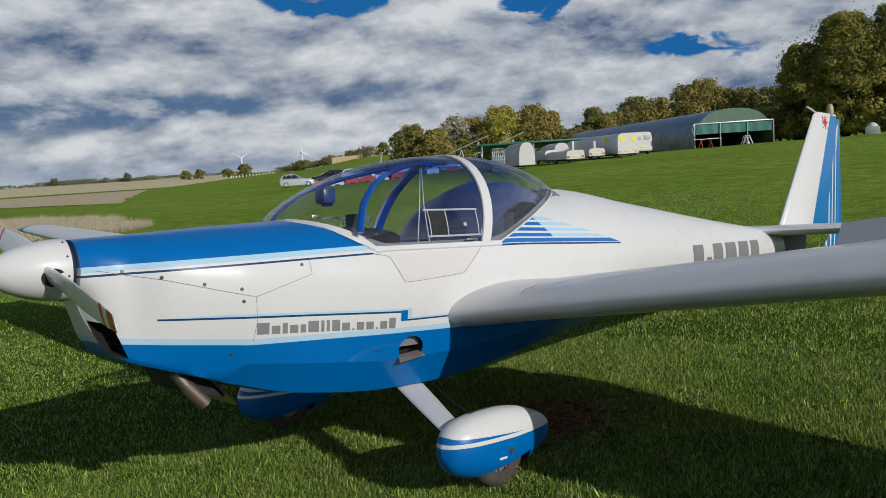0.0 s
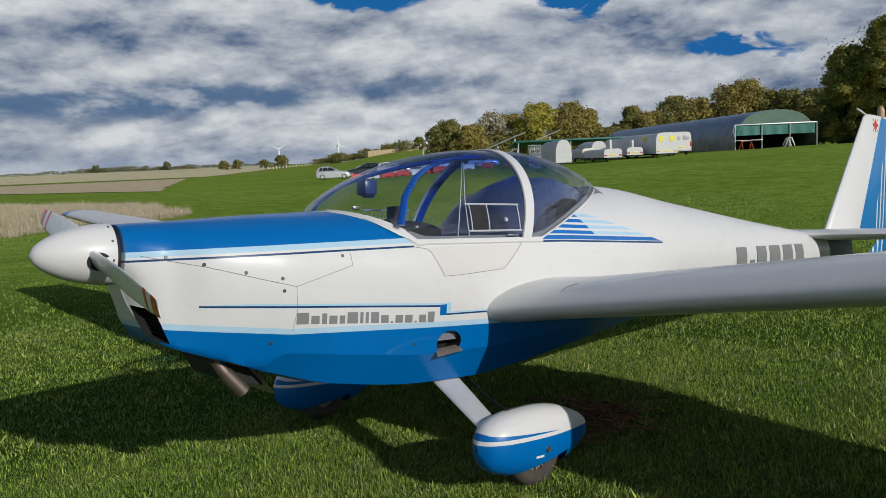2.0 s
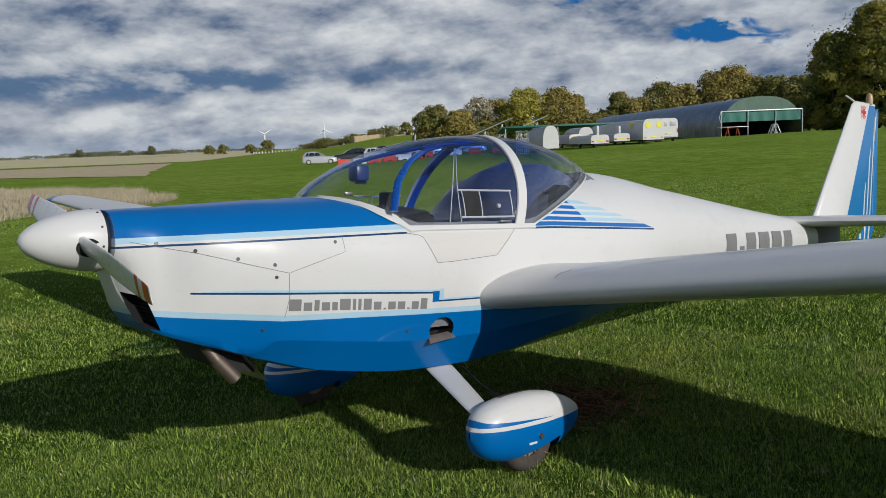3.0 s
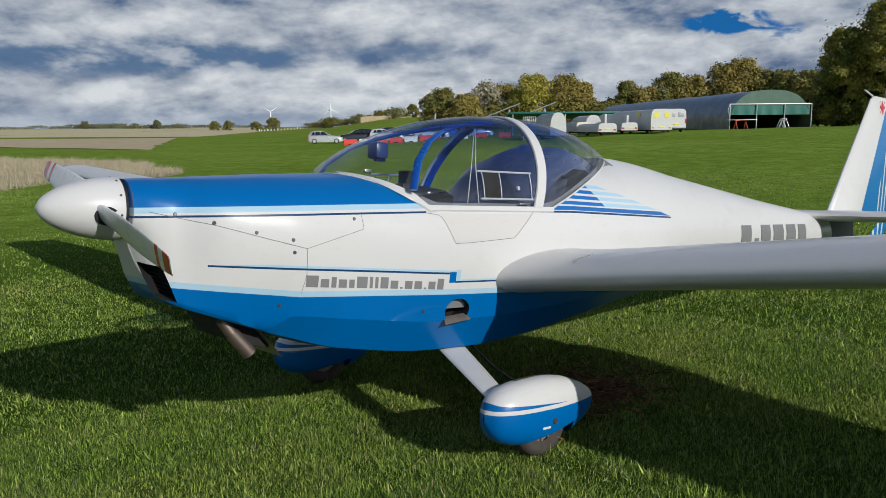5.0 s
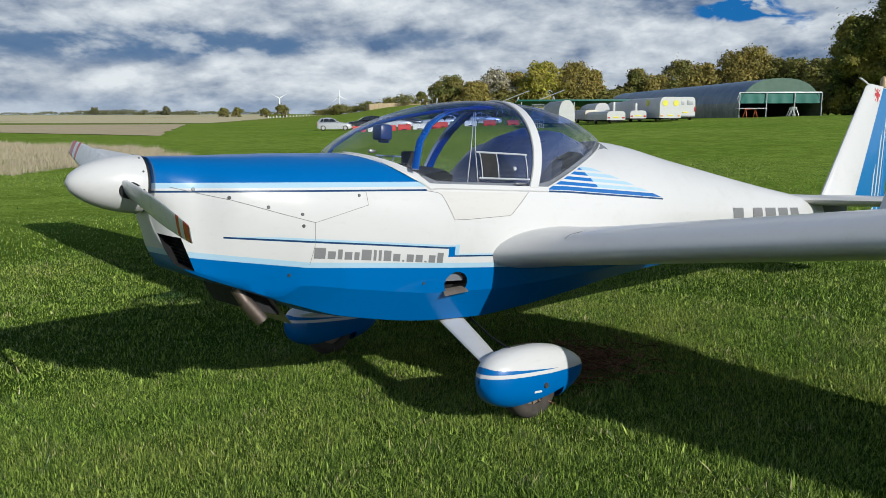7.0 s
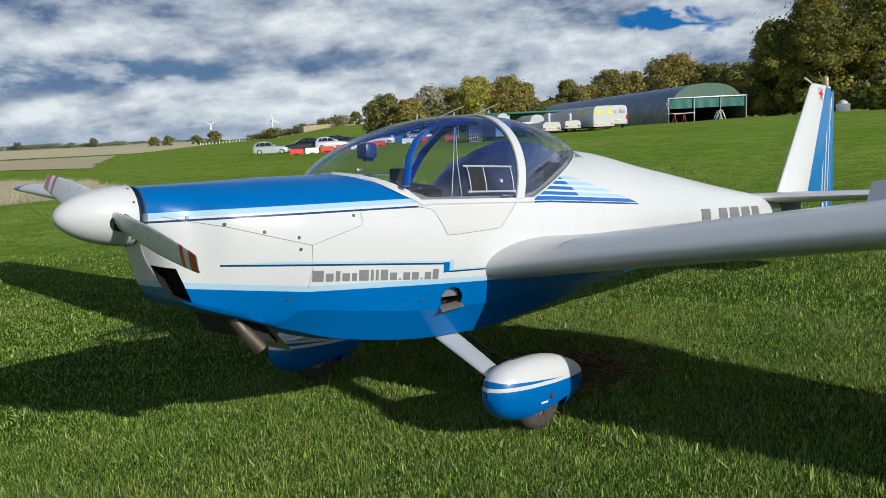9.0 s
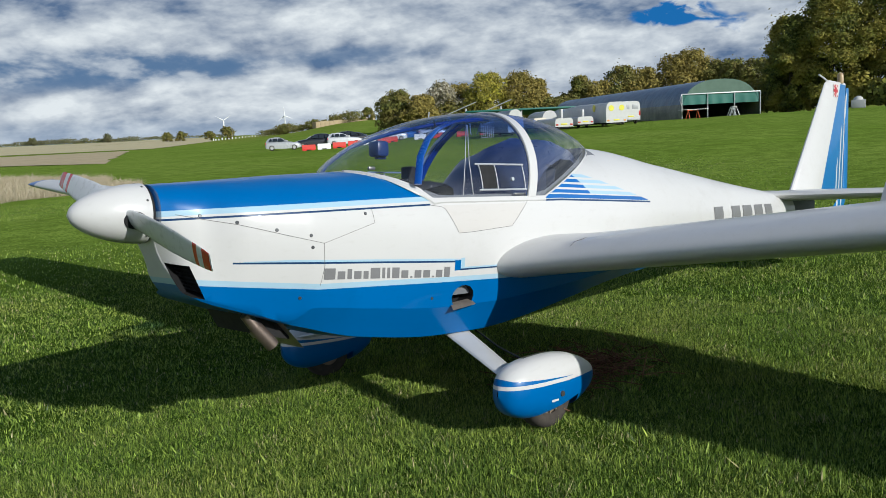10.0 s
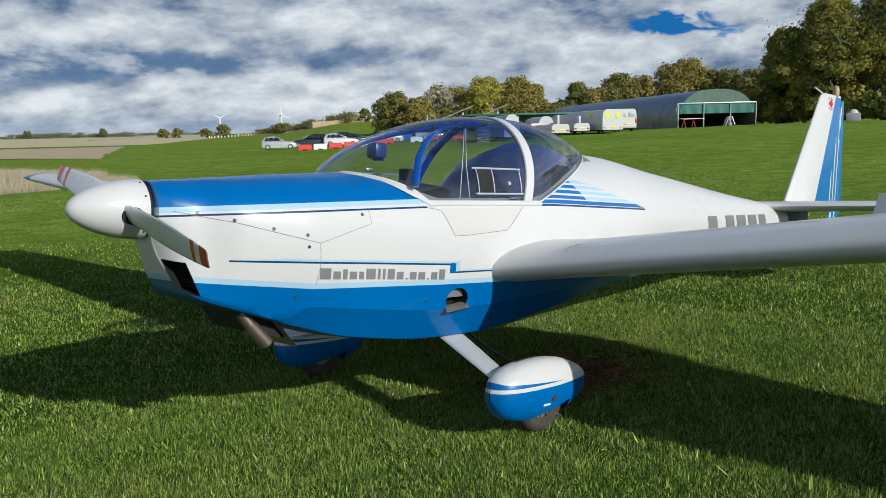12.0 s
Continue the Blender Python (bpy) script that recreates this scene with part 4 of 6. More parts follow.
# undercarriage
for s in (-1, 1):
    bm = bmesh.new()
    rows = []
    for (x, y, z), c, t in (((1.605, 0.20, 0.510), 0.19, 0.036), ((1.582, 0.30, 0.475), 0.172, 0.032), ((1.476, 0.58, 0.418), 0.152, 0.030), ((1.376, 0.85, 0.360), 0.130, 0.026), ((1.352, 0.93, 0.345), 0.125, 0.024)):
        rows.append([(x + c / 2 * math.cos(a), s * y + s * t / 2 * math.sin(a) * 0.25, z + t / 2 * math.sin(a)) for a in (2 * math.pi * k / 20 for k in range(20))])
    vr = skin(bm, rows, True)
    bm.faces.new(vr[-1]), bm.faces.new(vr[0])
    part("gear_leg", weld(bm), PAINT, glider, "white faired undercarriage leg")
    part("brake_hose", tube([(1.72, s * 0.30, 0.475), (1.62, s * 0.58, 0.415), (1.50, s * 0.86, 0.40)], 0.005, 6), BLACK, glider)
    # streamlined fairing with the wheel opening cut away below
    bm = bmesh.new()
    PANT = [(1.236, 0.268, 0.298, 0.004), (1.25, 0.222, 0.342, 0.042), (1.295, 0.174, 0.384, 0.078), (1.37, 0.146, 0.412, 0.102), (1.48, 0.130, 0.428, 0.112), (1.58, 0.128, 0.431, 0.112), (1.70, 0.142, 0.420, 0.098), (1.82, 0.178, 0.385, 0.072), (1.91, 0.228, 0.340, 0.042), (1.953, 0.270, 0.300, 0.006)]
    rows = []
    for x in stations(1.236, 1.953, 44):
        lo, hi, hw = lerp_table(PANT, x)
        tilt = (x - 1.56) * -0.008
        lo, hi = lo + tilt, hi + tilt
        mid = lo + (hi - lo) * 0.48
        row = []
        for k in range(28):
            a = 2 * math.pi * k / 28
            cz, cy = math.sin(a), math.cos(a)
            zz = mid + ((hi - mid) if cz > 0 else (mid - lo)) * math.copysign(abs(cz) ** 0.85, cz)
            row.append((x, s * 0.93 + hw * math.copysign(abs(cy) ** 0.8, cy), zz))
        rows.append(row)
    skin(bm, rows, True)
    weld(bm)
    for co, no in (((1.415, 0, 0), (1, 0, 0.25)), ((1.735, 0, 0.18), (1, 0, 0.12)), ((1.415, 0, 0.154), (-0.19, 0, 1))):
        bmesh.ops.bisect_plane(bm, geom=bm.verts[:] + bm.edges[:] + bm.faces[:], plane_co=co, plane_no=no, dist=1e-5)
    gone = []
    for f in bm.faces:
        c = f.calc_center_median()
        if c.x + 0.25 * c.z > 1.415 and c.x + 0.12 * (c.z - 0.18) < 1.735 and c.z < 0.154 + 0.19 * (c.x - 1.415):
            gone.append(f)
    bmesh.ops.delete(bm, geom=gone, context="FACES")
    pant = part("wheel_fairing", bm, PAINT_PANT, glider, "white over blue streamlined wheel fairing", 50)
    bm = bmesh.new()
    rows = []
    for k in range(33):
        a = 2 * math.pi * k / 32
        rows.append([(1.562 + r * math.cos(a), s * 0.93 + y, 0.225 + r * math.sin(a)) for r, y in ((0.085, -0.045), (0.095, -0.056), (0.125, -0.062), (0.148, -0.050), (0.158, -0.025), (0.160, 0.0), (0.158, 0.025), (0.148, 0.050), (0.125, 0.062), (0.095, 0.056), (0.085, 0.045))])
    skin(bm, rows)
    wheel = part("tyre", weld(bm), RUBBER, glider, "worn black tyre", 50)
    bm = bmesh.new()
    bmesh.ops.create_cone(bm, cap_ends=True, segments=28, radius1=0.088, radius2=0.088, depth=0.07, matrix=pose(1.562, s * 0.93, 0.225, 90, 0, 0))
    for k in range(12):
        a = 2 * math.pi * k / 12
        add_tube(bm, [(1.562 + 0.03 * math.cos(a), s * 0.972, 0.225 + 0.03 * math.sin(a)), (1.562 + 0.085 * math.cos(a), s * 0.972, 0.225 + 0.085 * math.sin(a))], 0.006, 6)
    part("rim", bm, plain("dull tan rim", (0.30, 0.24, 0.18), 0.45, 0.5, grain=30, vary=0.4), wheel, "dull tan spoked rim")
    bm = bmesh.new()
    bmesh.ops.create_cone(bm, cap_ends=True, segments=16, radius1=0.016, radius2=0.013, depth=0.01, matrix=pose(1.575, s * 1.042, 0.245, 90, 0, 0))
    part("axle_cap", bm, SCREW, pant)
    part("pressure_label", box((1.50, s * 1.036 - 0.002, 0.215), (1.55, s * 1.036 + 0.002, 0.235)), PAINT, pant)

# exhaust stub and cowl flap under the nose
bm = bmesh.new()
add_tube(bm, [(0.365, -0.19, 0.70), (0.405, -0.195, 0.645), (0.44, -0.20, 0.60)], [0.026, 0.028, 0.03], 14)
add_tube(bm, [(0.408, -0.197, 0.638), (0.494, -0.203, 0.541)], 0.033, 16, caps=False)
add_tube(bm, [(0.494, -0.203, 0.541), (0.42, -0.197, 0.625)], 0.029, 16, caps=False)
part("exhaust_pipe", bm, RUST, glider, "heat stained exhaust stub")
bm = bmesh.new()
skin(bm, [[(0.525, -0.245, 0.644), (0.525, 0.245, 0.644)], [(0.642, -0.235, 0.512), (0.642, 0.235, 0.512)]])
bmesh.ops.solidify(bm, geom=bm.faces[:], thickness=0.006)
part("cowl_flap", weld(bm), plain("bare aluminium", (0.30, 0.27, 0.25), 0.45, 0.7), glider, "open bare metal cowl flap")
# solid black block, its colour stands for the dark inside the cowl outlet
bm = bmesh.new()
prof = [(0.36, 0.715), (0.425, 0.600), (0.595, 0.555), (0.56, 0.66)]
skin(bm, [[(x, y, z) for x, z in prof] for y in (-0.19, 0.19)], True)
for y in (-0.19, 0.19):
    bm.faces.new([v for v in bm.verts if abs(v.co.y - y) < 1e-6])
part("cowl_dark_block", weld(bm), BLACK, glider)


# ---------------------------------------------------------------- ground
BEAR = [(-180, 0.0), (-90, 0.15), (-20, 1.0), (15, 1.46), (24, 1.38), (29, 1.17), (35, 1.02), (45, 0.5), (57, -0.05), (67, -0.12), (80, -0.12), (110, -0.1), (180, 0.0)]


def smooth(a, b, x):
    t = min(1.0, max(0.0, (x - a) / (b - a)))
    return t * t * (3 - 2 * t)


def ground_z(x, y):
    """Height of the turf."""
    r, th = math.hypot(x, y), math.degrees(math.atan2(y, x))
    near = -0.06 - 0.052 * 4.0 * math.tanh(y / 4.0)
    i = max(k for k in range(len(BEAR) - 1) if BEAR[k][0] <= th)
    t = smooth(BEAR[i][0], BEAR[i + 1][0], th)
    far = BEAR[i][1] + (BEAR[i + 1][1] - BEAR[i][1]) * t
    m = smooth(4.0, 80.0, r)
    z = near + (far - near) * m
    z += 5.6 * math.exp(-(((th - 47.0) / 8.5) ** 2)) * smooth(110.0, 310.0, r)
    z += 3.0 * math.exp(-(((th - 53.5) / 4.0) ** 2)) * smooth(150.0, 330.0, r)
    return z + (1.35 + 0.0036 * r - z) * smooth(110.0, 800.0, r)

RADII = [0.0] + [0.6 * 1.085 ** k for k in range(108)]
ANGLES = 180
vs, fs = [(0.0, 0.0, ground_z(0, 0))], []
for r in RADII[1:]:
    for k in range(ANGLES):
        a = 2 * math.pi * k / ANGLES
        x, y = r * math.cos(a), r * math.sin(a)
        lump = 0.012 * noise.noise(Vector((x * 0.9, y * 0.9, 0))) + (0.05 * noise.noise(Vector((x * 0.08, y * 0.08, 4))) if r > 12 else 0)
        vs.append((x, y, ground_z(x, y) + lump * min(1.0, r / 3)))
for k in range(ANGLES):
    fs.append((0, 1 + k, 1 + (k + 1) % ANGLES))
for i in range(len(RADII) - 2):
    a, b = 1 + i * ANGLES, 1 + (i + 1) * ANGLES
    for k in range(ANGLES):
        j = (k + 1) % ANGLES
        fs.append((a + k, b + k, b + j, a + j))
me = bpy.data.meshes.new("ground")
me.from_pydata(vs, [], fs)
me.polygons.foreach_set("use_smooth", [True] * len(me.polygons))


def turf_material():
    m = Mat("mown turf", (0.05, 0.11, 0.015), 0.95, spec=0.0)
    w = m.world()
    x, y, z = m.xyz(w)
    r = ((x * x) + (y * y)).pw(0.5)
    fine = m.noise(w, 38.0, 6, 0.7)
    mid = m.noise(w, 1.7, 5, 0.6)
    wide = m.noise(w, 0.06, 5, 0.6)
    # near turf is coloured dark, putting in the shade between the blades
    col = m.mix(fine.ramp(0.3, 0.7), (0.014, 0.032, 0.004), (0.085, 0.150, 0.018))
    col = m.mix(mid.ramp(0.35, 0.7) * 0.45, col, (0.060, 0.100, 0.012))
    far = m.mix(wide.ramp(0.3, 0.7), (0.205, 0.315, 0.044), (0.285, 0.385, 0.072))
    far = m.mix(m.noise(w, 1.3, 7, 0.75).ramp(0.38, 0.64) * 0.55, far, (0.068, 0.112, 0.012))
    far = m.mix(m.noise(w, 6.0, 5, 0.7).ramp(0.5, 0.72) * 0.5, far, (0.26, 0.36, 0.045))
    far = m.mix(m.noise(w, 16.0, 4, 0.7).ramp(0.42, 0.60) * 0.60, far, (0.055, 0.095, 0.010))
    # that painted gap shade gives way to open turf from 4 to 15 m
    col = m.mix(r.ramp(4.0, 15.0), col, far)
    # pasture beyond the airfield, yellower with distance
    col = m.mix(r.ramp(140.0, 420.0) * 0.6, col, (0.22, 0.24, 0.05))
    m.put("Base Color", col)
    m.bump(fine + mid * 0.12, 0.8, 0.025)
    return m.m


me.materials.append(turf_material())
ground = tagged(new("ground", me), "mown green airfield turf running to the horizon", "grass field", kind="structure")


# grass blades near the aircraft, one mesh
def grass_material():
    m = Mat("grass blade", (0.06, 0.12, 0.012), 0.42, spec=0.22)
    isl = m.island().pw(1.6)
    w = m.world()
    patch = m.noise(w, 0.9, 4, 0.6).ramp(0.35, 0.68)
    a = m.mix(isl.ramp(0.0, 1.0, smooth=False), (0.013, 0.046, 0.006), (0.370, 0.540, 0.085))
    b = m.mix(isl.ramp(0.0, 1.0, smooth=False), (0.050, 0.105, 0.014), (0.560, 0.620, 0.140))
    col = m.mix(patch * 0.7, a, b)
    col = m.mix(isl.gt(0.976).mx(isl.gt(0.86) * m.noise(w, 2.4, 3, 0.5).gt(0.60)), col, (0.50, 0.45, 0.24))
    m.put("Base Color", col)
    m.put("Subsurface Weight", 0.0)
    tr = m.t.nodes.new("ShaderNodeBsdfTranslucent")
    m.t.links.new(col, tr.inputs[0])
    mx = m.t.nodes.new("ShaderNodeMixShader")
    mx.inputs[0].default_value = 0.16
    m.t.links.new(m.b.outputs[0], mx.inputs[1]), m.t.links.new(tr.outputs[0], mx.inputs[2])
    m.t.links.new(mx.outputs[0], m.t.nodes["Material Output"].inputs[0])
    return m.m


def field_of(fn, xy, step):
    """Values of fn at the places xy, by way of a grid."""
    x0, y0 = xy.min(0) - step
    nx, ny = (int(v) + 3 for v in (xy.max(0) - xy.min(0)) / step + 2)
    g = np.array([[fn(x0 + i * step, y0 + j * step) for j in range(ny)] for i in range(nx)])
    u, v = (xy[:, 0] - x0) / step, (xy[:, 1] - y0) / step
    i, j = u.astype(int), v.astype(int)
    a, b = u - i, v - j
    return g[i, j] * (1 - a) * (1 - b) + g[i + 1, j] * a * (1 - b) + g[i, j + 1] * (1 - a) * b + g[i + 1, j + 1] * a * b


def turf_z(x, y):
    r = math.hypot(x, y)
    return ground_z(x, y) + 0.012 * noise.noise(Vector((x * 0.9, y * 0.9, 0))) * min(1.0, r / 3)


def blade_mesh(name, xy, height, width, lean, rng, material):
    """Tapered leaning blades at the places xy, one long triangle each."""
    n = len(xy)
    reach = float((xy.max(0) - xy.min(0)).max())
    gz = field_of(turf_z, xy, max(0.12, reach / 150))
    clump = field_of(lambda px, py: noise.noise(Vector((px * 5.0, py * 5.0, 7.0))), xy, max(0.06, reach / 350))
    h = height * rng.uniform(0.4, 1.15, n) * np.where(rng.random(n) > 0.9, 1.6, 1.0) * (1.0 + 0.6 * clump)
    a, b = rng.uniform(0, 2 * np.pi, n), rng.uniform(0, 2 * np.pi, n)
    w = width * rng.uniform(0.5, 1.6, n)
    ln = lean * rng.uniform(0.0, 1.5, n) ** 1.3 * h
    side = np.stack([np.cos(a), np.sin(a), np.zeros(n)], 1) * (w / 2)[:, None]
    bend = np.stack([np.cos(b) * ln, np.sin(b) * ln, np.zeros(n)], 1)
    base = np.stack([xy[:, 0], xy[:, 1], gz - 0.008], 1)
    up = np.stack([np.zeros(n), np.zeros(n), h], 1)
    tip = base + up * (1 - 0.25 * (ln / np.maximum(h, 1e-6)).clip(0, 1.6) ** 2)[:, None] + bend
    v = np.stack([base - side, base + side, tip], 1).reshape(-1, 3)
    tri = np.arange(n * 3)
    me = bpy.data.meshes.new(name)
    me.vertices.add(len(v)), me.loops.add(len(tri)), me.polygons.add(len(tri) // 3)
    me.vertices.foreach_set("co", v.astype(np.float32).reshape(-1))
    me.loops.foreach_set("vertex_index", tri.astype(np.int32))
    me.polygons.foreach_set("loop_start", np.arange(0, len(tri), 3, dtype=np.int32))
    me.update(calc_edges=True)
    me.materials.append(material)
    return me


GRASS = grass_material()
rng = np.random.default_rng(7)


def spread(n, x0, x1, y0, y1):
    return np.stack([rng.uniform(x0, x1, n), rng.uniform(y0, y1, n)], 1)


def loose(p, blur):
    return p + rng.normal(0.0, blur, p.shape)


def growth(n, x0, x1, y0, y1, blur):
    """Places of blades, thinned in patches."""
    xy = loose(spread(n, x0, x1, y0, y1), blur)
    thick = field_of(lambda px, py: noise.noise(Vector((px * 2.2, py * 2.2, 1.0))), xy, max(0.12, (x1 - x0) / 200))
    return xy[thick > -0.9 + 0.7 * rng.random(n)]


for count, x0, x1, y0, y1, blur, height, width in (
        (760000, -1.2, 4.5, -2.6, 1.1, 0.2, 0.032, 0.0042),
        (600000, -2.4, 9.0, -2.4, 7.0, 0.6, 0.034, 0.0080),
        (330000, -7.0, 22.0, -8.0, 22.0, 2.0, 0.040, 0.017)):
    grass = new("grass", blade_mesh("grass", growth(count, x0, x1, y0, y1, blur), height, width, 0.85, rng, GRASS))
    tagged(grass, "short mown green grass blades with yellow flecks", "grass", kind="stuff")


# ---------------------------------------------------------------- fields on the far side
def field_sheet(name, corners, material, label, lift=0.03, cells=26):
    """A sheet draped on the turf between four corners, with a ragged edge."""
    a, b, c, d = (Vector((*p, 0)) for p in corners)
    bm = bmesh.new()
    rows = []
    for i in range(cells + 1):
        u = i / cells
        row = []
        for j in range(cells + 1):
            v = j / cells
            p = a.lerp(b, u).lerp(d.lerp(c, u), v)
            size = (c - a).length * 0.012
            p += Vector((noise.noise(p * 0.11), noise.noise(p * 0.11 + Vector((9, 9, 0))), 0)) * size
            row.append((p.x, p.y, ground_z(p.x, p.y) + lift))
        rows.append(row)
    skin(bm, rows)
    bmesh.ops.recalc_face_normals(bm, faces=bm.faces)
    for f in bm.faces:
        if f.normal.z < 0:
            f.normal_flip()
    ob = new(name, mesh_of(name, bm, material, 60))
    return tagged(ob, label, "field", kind="structure")


def straw_material(name, a, b, scale):
    m = Mat(name, a, 0.95, spec=0.1)
    w = m.world()
    n = m.noise(w, scale, 6, 0.7).ramp(0.3, 0.7)
    n2 = m.noise(m.scaled(w, (0.02, 0.12, 0.1)), 2.0, 5, 0.6).ramp(0.35, 0.65)
    m.put("Base Color", m.mix(n2 * 0.30, m.mix(n, a, b), (0.30, 0.28, 0.12)))
    m.bump(m.noise(w, scale * 3, 4), 0.8, 0.1)
    return m.m


STUBBLE = straw_material("stubble", (0.55, 0.44, 0.29), (0.43, 0.35, 0.22), 0.5)
PALE = straw_material("pale stubble", (0.62, 0.54, 0.34), (0.52, 0.45, 0.27), 0.3)
field_sheet("stubble_field", [(17.5, 100.0), (24.5, 66.0), (70.0, 172.0), (20.0, 215.0)], STUBBLE, "pale tan stubble field beyond the turf", 0.05)
field_sheet("stubble_field", [(-30.0, 110.0), (17.5, 100.0), (20.0, 215.0), (-60.0, 230.0)], STUBBLE, "pale tan stubble field beyond the turf", 0.052)
field_sheet("distant_field", [(30.0, 262.0), (82.0, 188.0), (165.0, 318.0), (330.0, 640.0)], PALE, "straw coloured strip of far field", 0.07)
field_sheet("distant_field", [(-120.0, 300.0), (30.0, 262.0), (330.0, 640.0), (60.0, 700.0)], PALE, "straw coloured strip of far field", 0.075)

# tall dry grass in the middle distance
DRY = Mat("dry grass stems", (0.36, 0.28, 0.14), 0.8, spec=0.2)
isl = DRY.island()
DRY.put("Base Color", DRY.mix(isl.ramp(0, 1, smooth=False), (0.30, 0.25, 0.16), (0.48, 0.42, 0.30)))
pts = []
while len(pts) < 46000:
    u, v = rng.random(), rng.random()
    p = Vector((4.0, 23.5, 0)).lerp(Vector((11.0, 28.0, 0)), u).lerp(Vector((10.0, 56.0, 0)).lerp(Vector((14.5, 37.0, 0)), u), v)
    p += Vector((noise.noise(p * 0.25) * 1.6, noise.noise(p * 0.25 + Vector((5, 0, 0))) * 2.5, 0))
    pts.append((p.x, p.y))
for _ in range(16000):
    pts.append((rng.uniform(-12.0, 5.0), rng.uniform(24.0, 55.0)))
tall = new("tall_dry_grass", blade_mesh("tall_dry_grass", np.array(pts), 0.26, 0.018, 0.9, rng, DRY.m))
tagged(tall, "patch of tall dry straw-coloured grass", "dry grass", kind="stuff")


# ---------------------------------------------------------------- trees
def leaf_material(name, dark, light, third, share=0.25):
    m = Mat(name, dark, 0.65, spec=0.25)
    isl, w = m.island(), m.world()
    patch = m.noise(w, 0.35, 4, 0.6).ramp(0.38, 0.62)
    col = m.mix(isl.ramp(0.0, 1.0, smooth=False), dark, light)
    col = m.mix(patch * share * 2.0, col, third)
    m.put("Base Color", col)
    tr = m.t.nodes.new("ShaderNodeBsdfTranslucent")
    m.t.links.new(col, tr.inputs[0])
    mx = m.t.nodes.new("ShaderNodeMixShader")
    mx.inputs[0].default_value = 0.25
    m.t.links.new(m.b.outputs[0], mx.inputs[1]), m.t.links.new(tr.outputs[0], mx.inputs[2])
    m.t.links.new(mx.outputs[0], m.t.nodes["Material Output"].inputs[0])
    return m.m


LEAF_OAK = leaf_material("oak leaves", (0.030, 0.048, 0.012), (0.21, 0.23, 0.042), (0.40, 0.32, 0.055), 0.30)
LEAF_OLIVE = leaf_material("olive hedge leaves", (0.055, 0.068, 0.018), (0.25, 0.26, 0.06), (0.30, 0.22, 0.07))
LEAF_YELLOW = leaf_material("yellowing leaves", (0.12, 0.14, 0.022), (0.58, 0.52, 0.07), (0.38, 0.31, 0.08))
LEAF_BROWN = leaf_material("autumn brown leaves", (0.11, 0.095, 0.028), (0.46, 0.36, 0.09), (0.30, 0.26, 0.07))
LEAF_PALE = leaf_material("pale seed heads", (0.20, 0.18, 0.11), (0.70, 0.66, 0.54), (0.22, 0.19, 0.07), 0.30)
LEAF_FAR = leaf_material("far hedge leaves", (0.08, 0.095, 0.05), (0.18, 0.19, 0.09), (0.22, 0.19, 0.09))
BARK = plain("bark", (0.085, 0.065, 0.045), 0.9, grain=6, vary=0.6, bump=0.6)


def leaf_cloud(name, lobes, count, size, material, rg):
    """Small bent leaf sprays over the lobes (centre, radii), thick outside, with gaps."""
    cen = np.array([l[0] for l in lobes], float)
    rad = np.array([l[1] for l in lobes], float)
    wgt = (rad[:, 0] * rad[:, 2]) ** 1.0
    k = rg.choice(len(lobes), count, p=wgt / wgt.sum())
    d = rg.normal(size=(count, 3))
    d /= np.linalg.norm(d, axis=1)[:, None]
    d[:, 2] = np.where(d[:, 2] < -0.55, -d[:, 2], d[:, 2])
    rr = rg.uniform(0.35, 1.0, count) ** 0.45 * (1 + 0.18 * rg.normal(size=count))
    p = cen[k] + d * rad[k] * rr[:, None]
    n = d + rg.normal(size=(count, 3)) * 0.38
    n /= np.linalg.norm(n, axis=1)[:, None]
    a = np.cross(n, rg.normal(size=(count, 3)))
    a /= np.linalg.norm(a, axis=1)[:, None] + 1e-9
    b = np.cross(n, a)
    s = size * rg.uniform(0.45, 1.35, count)[:, None]
    v = np.stack([p - a * s, p - b * s * 0.55 + n * s * 0.2, p + a * s, p + b * s * 0.6 - n * s * 0.15], 1).reshape(-1, 3)
    o = np.arange(count) * 4
    tri = np.stack([o, o + 1, o + 2, o, o + 2, o + 3], 1).reshape(-1)
    me = bpy.data.meshes.new(name)
    me.vertices.add(len(v)), me.loops.add(len(tri)), me.polygons.add(len(tri) // 3)
    me.vertices.foreach_set("co", v.astype(np.float32).reshape(-1))
    me.loops.foreach_set("vertex_index", tri.astype(np.int32))
    me.polygons.foreach_set("loop_start", np.arange(0, len(tri), 3, dtype=np.int32))
    me.update(calc_edges=True)
    me.materials.append(material)
    return me


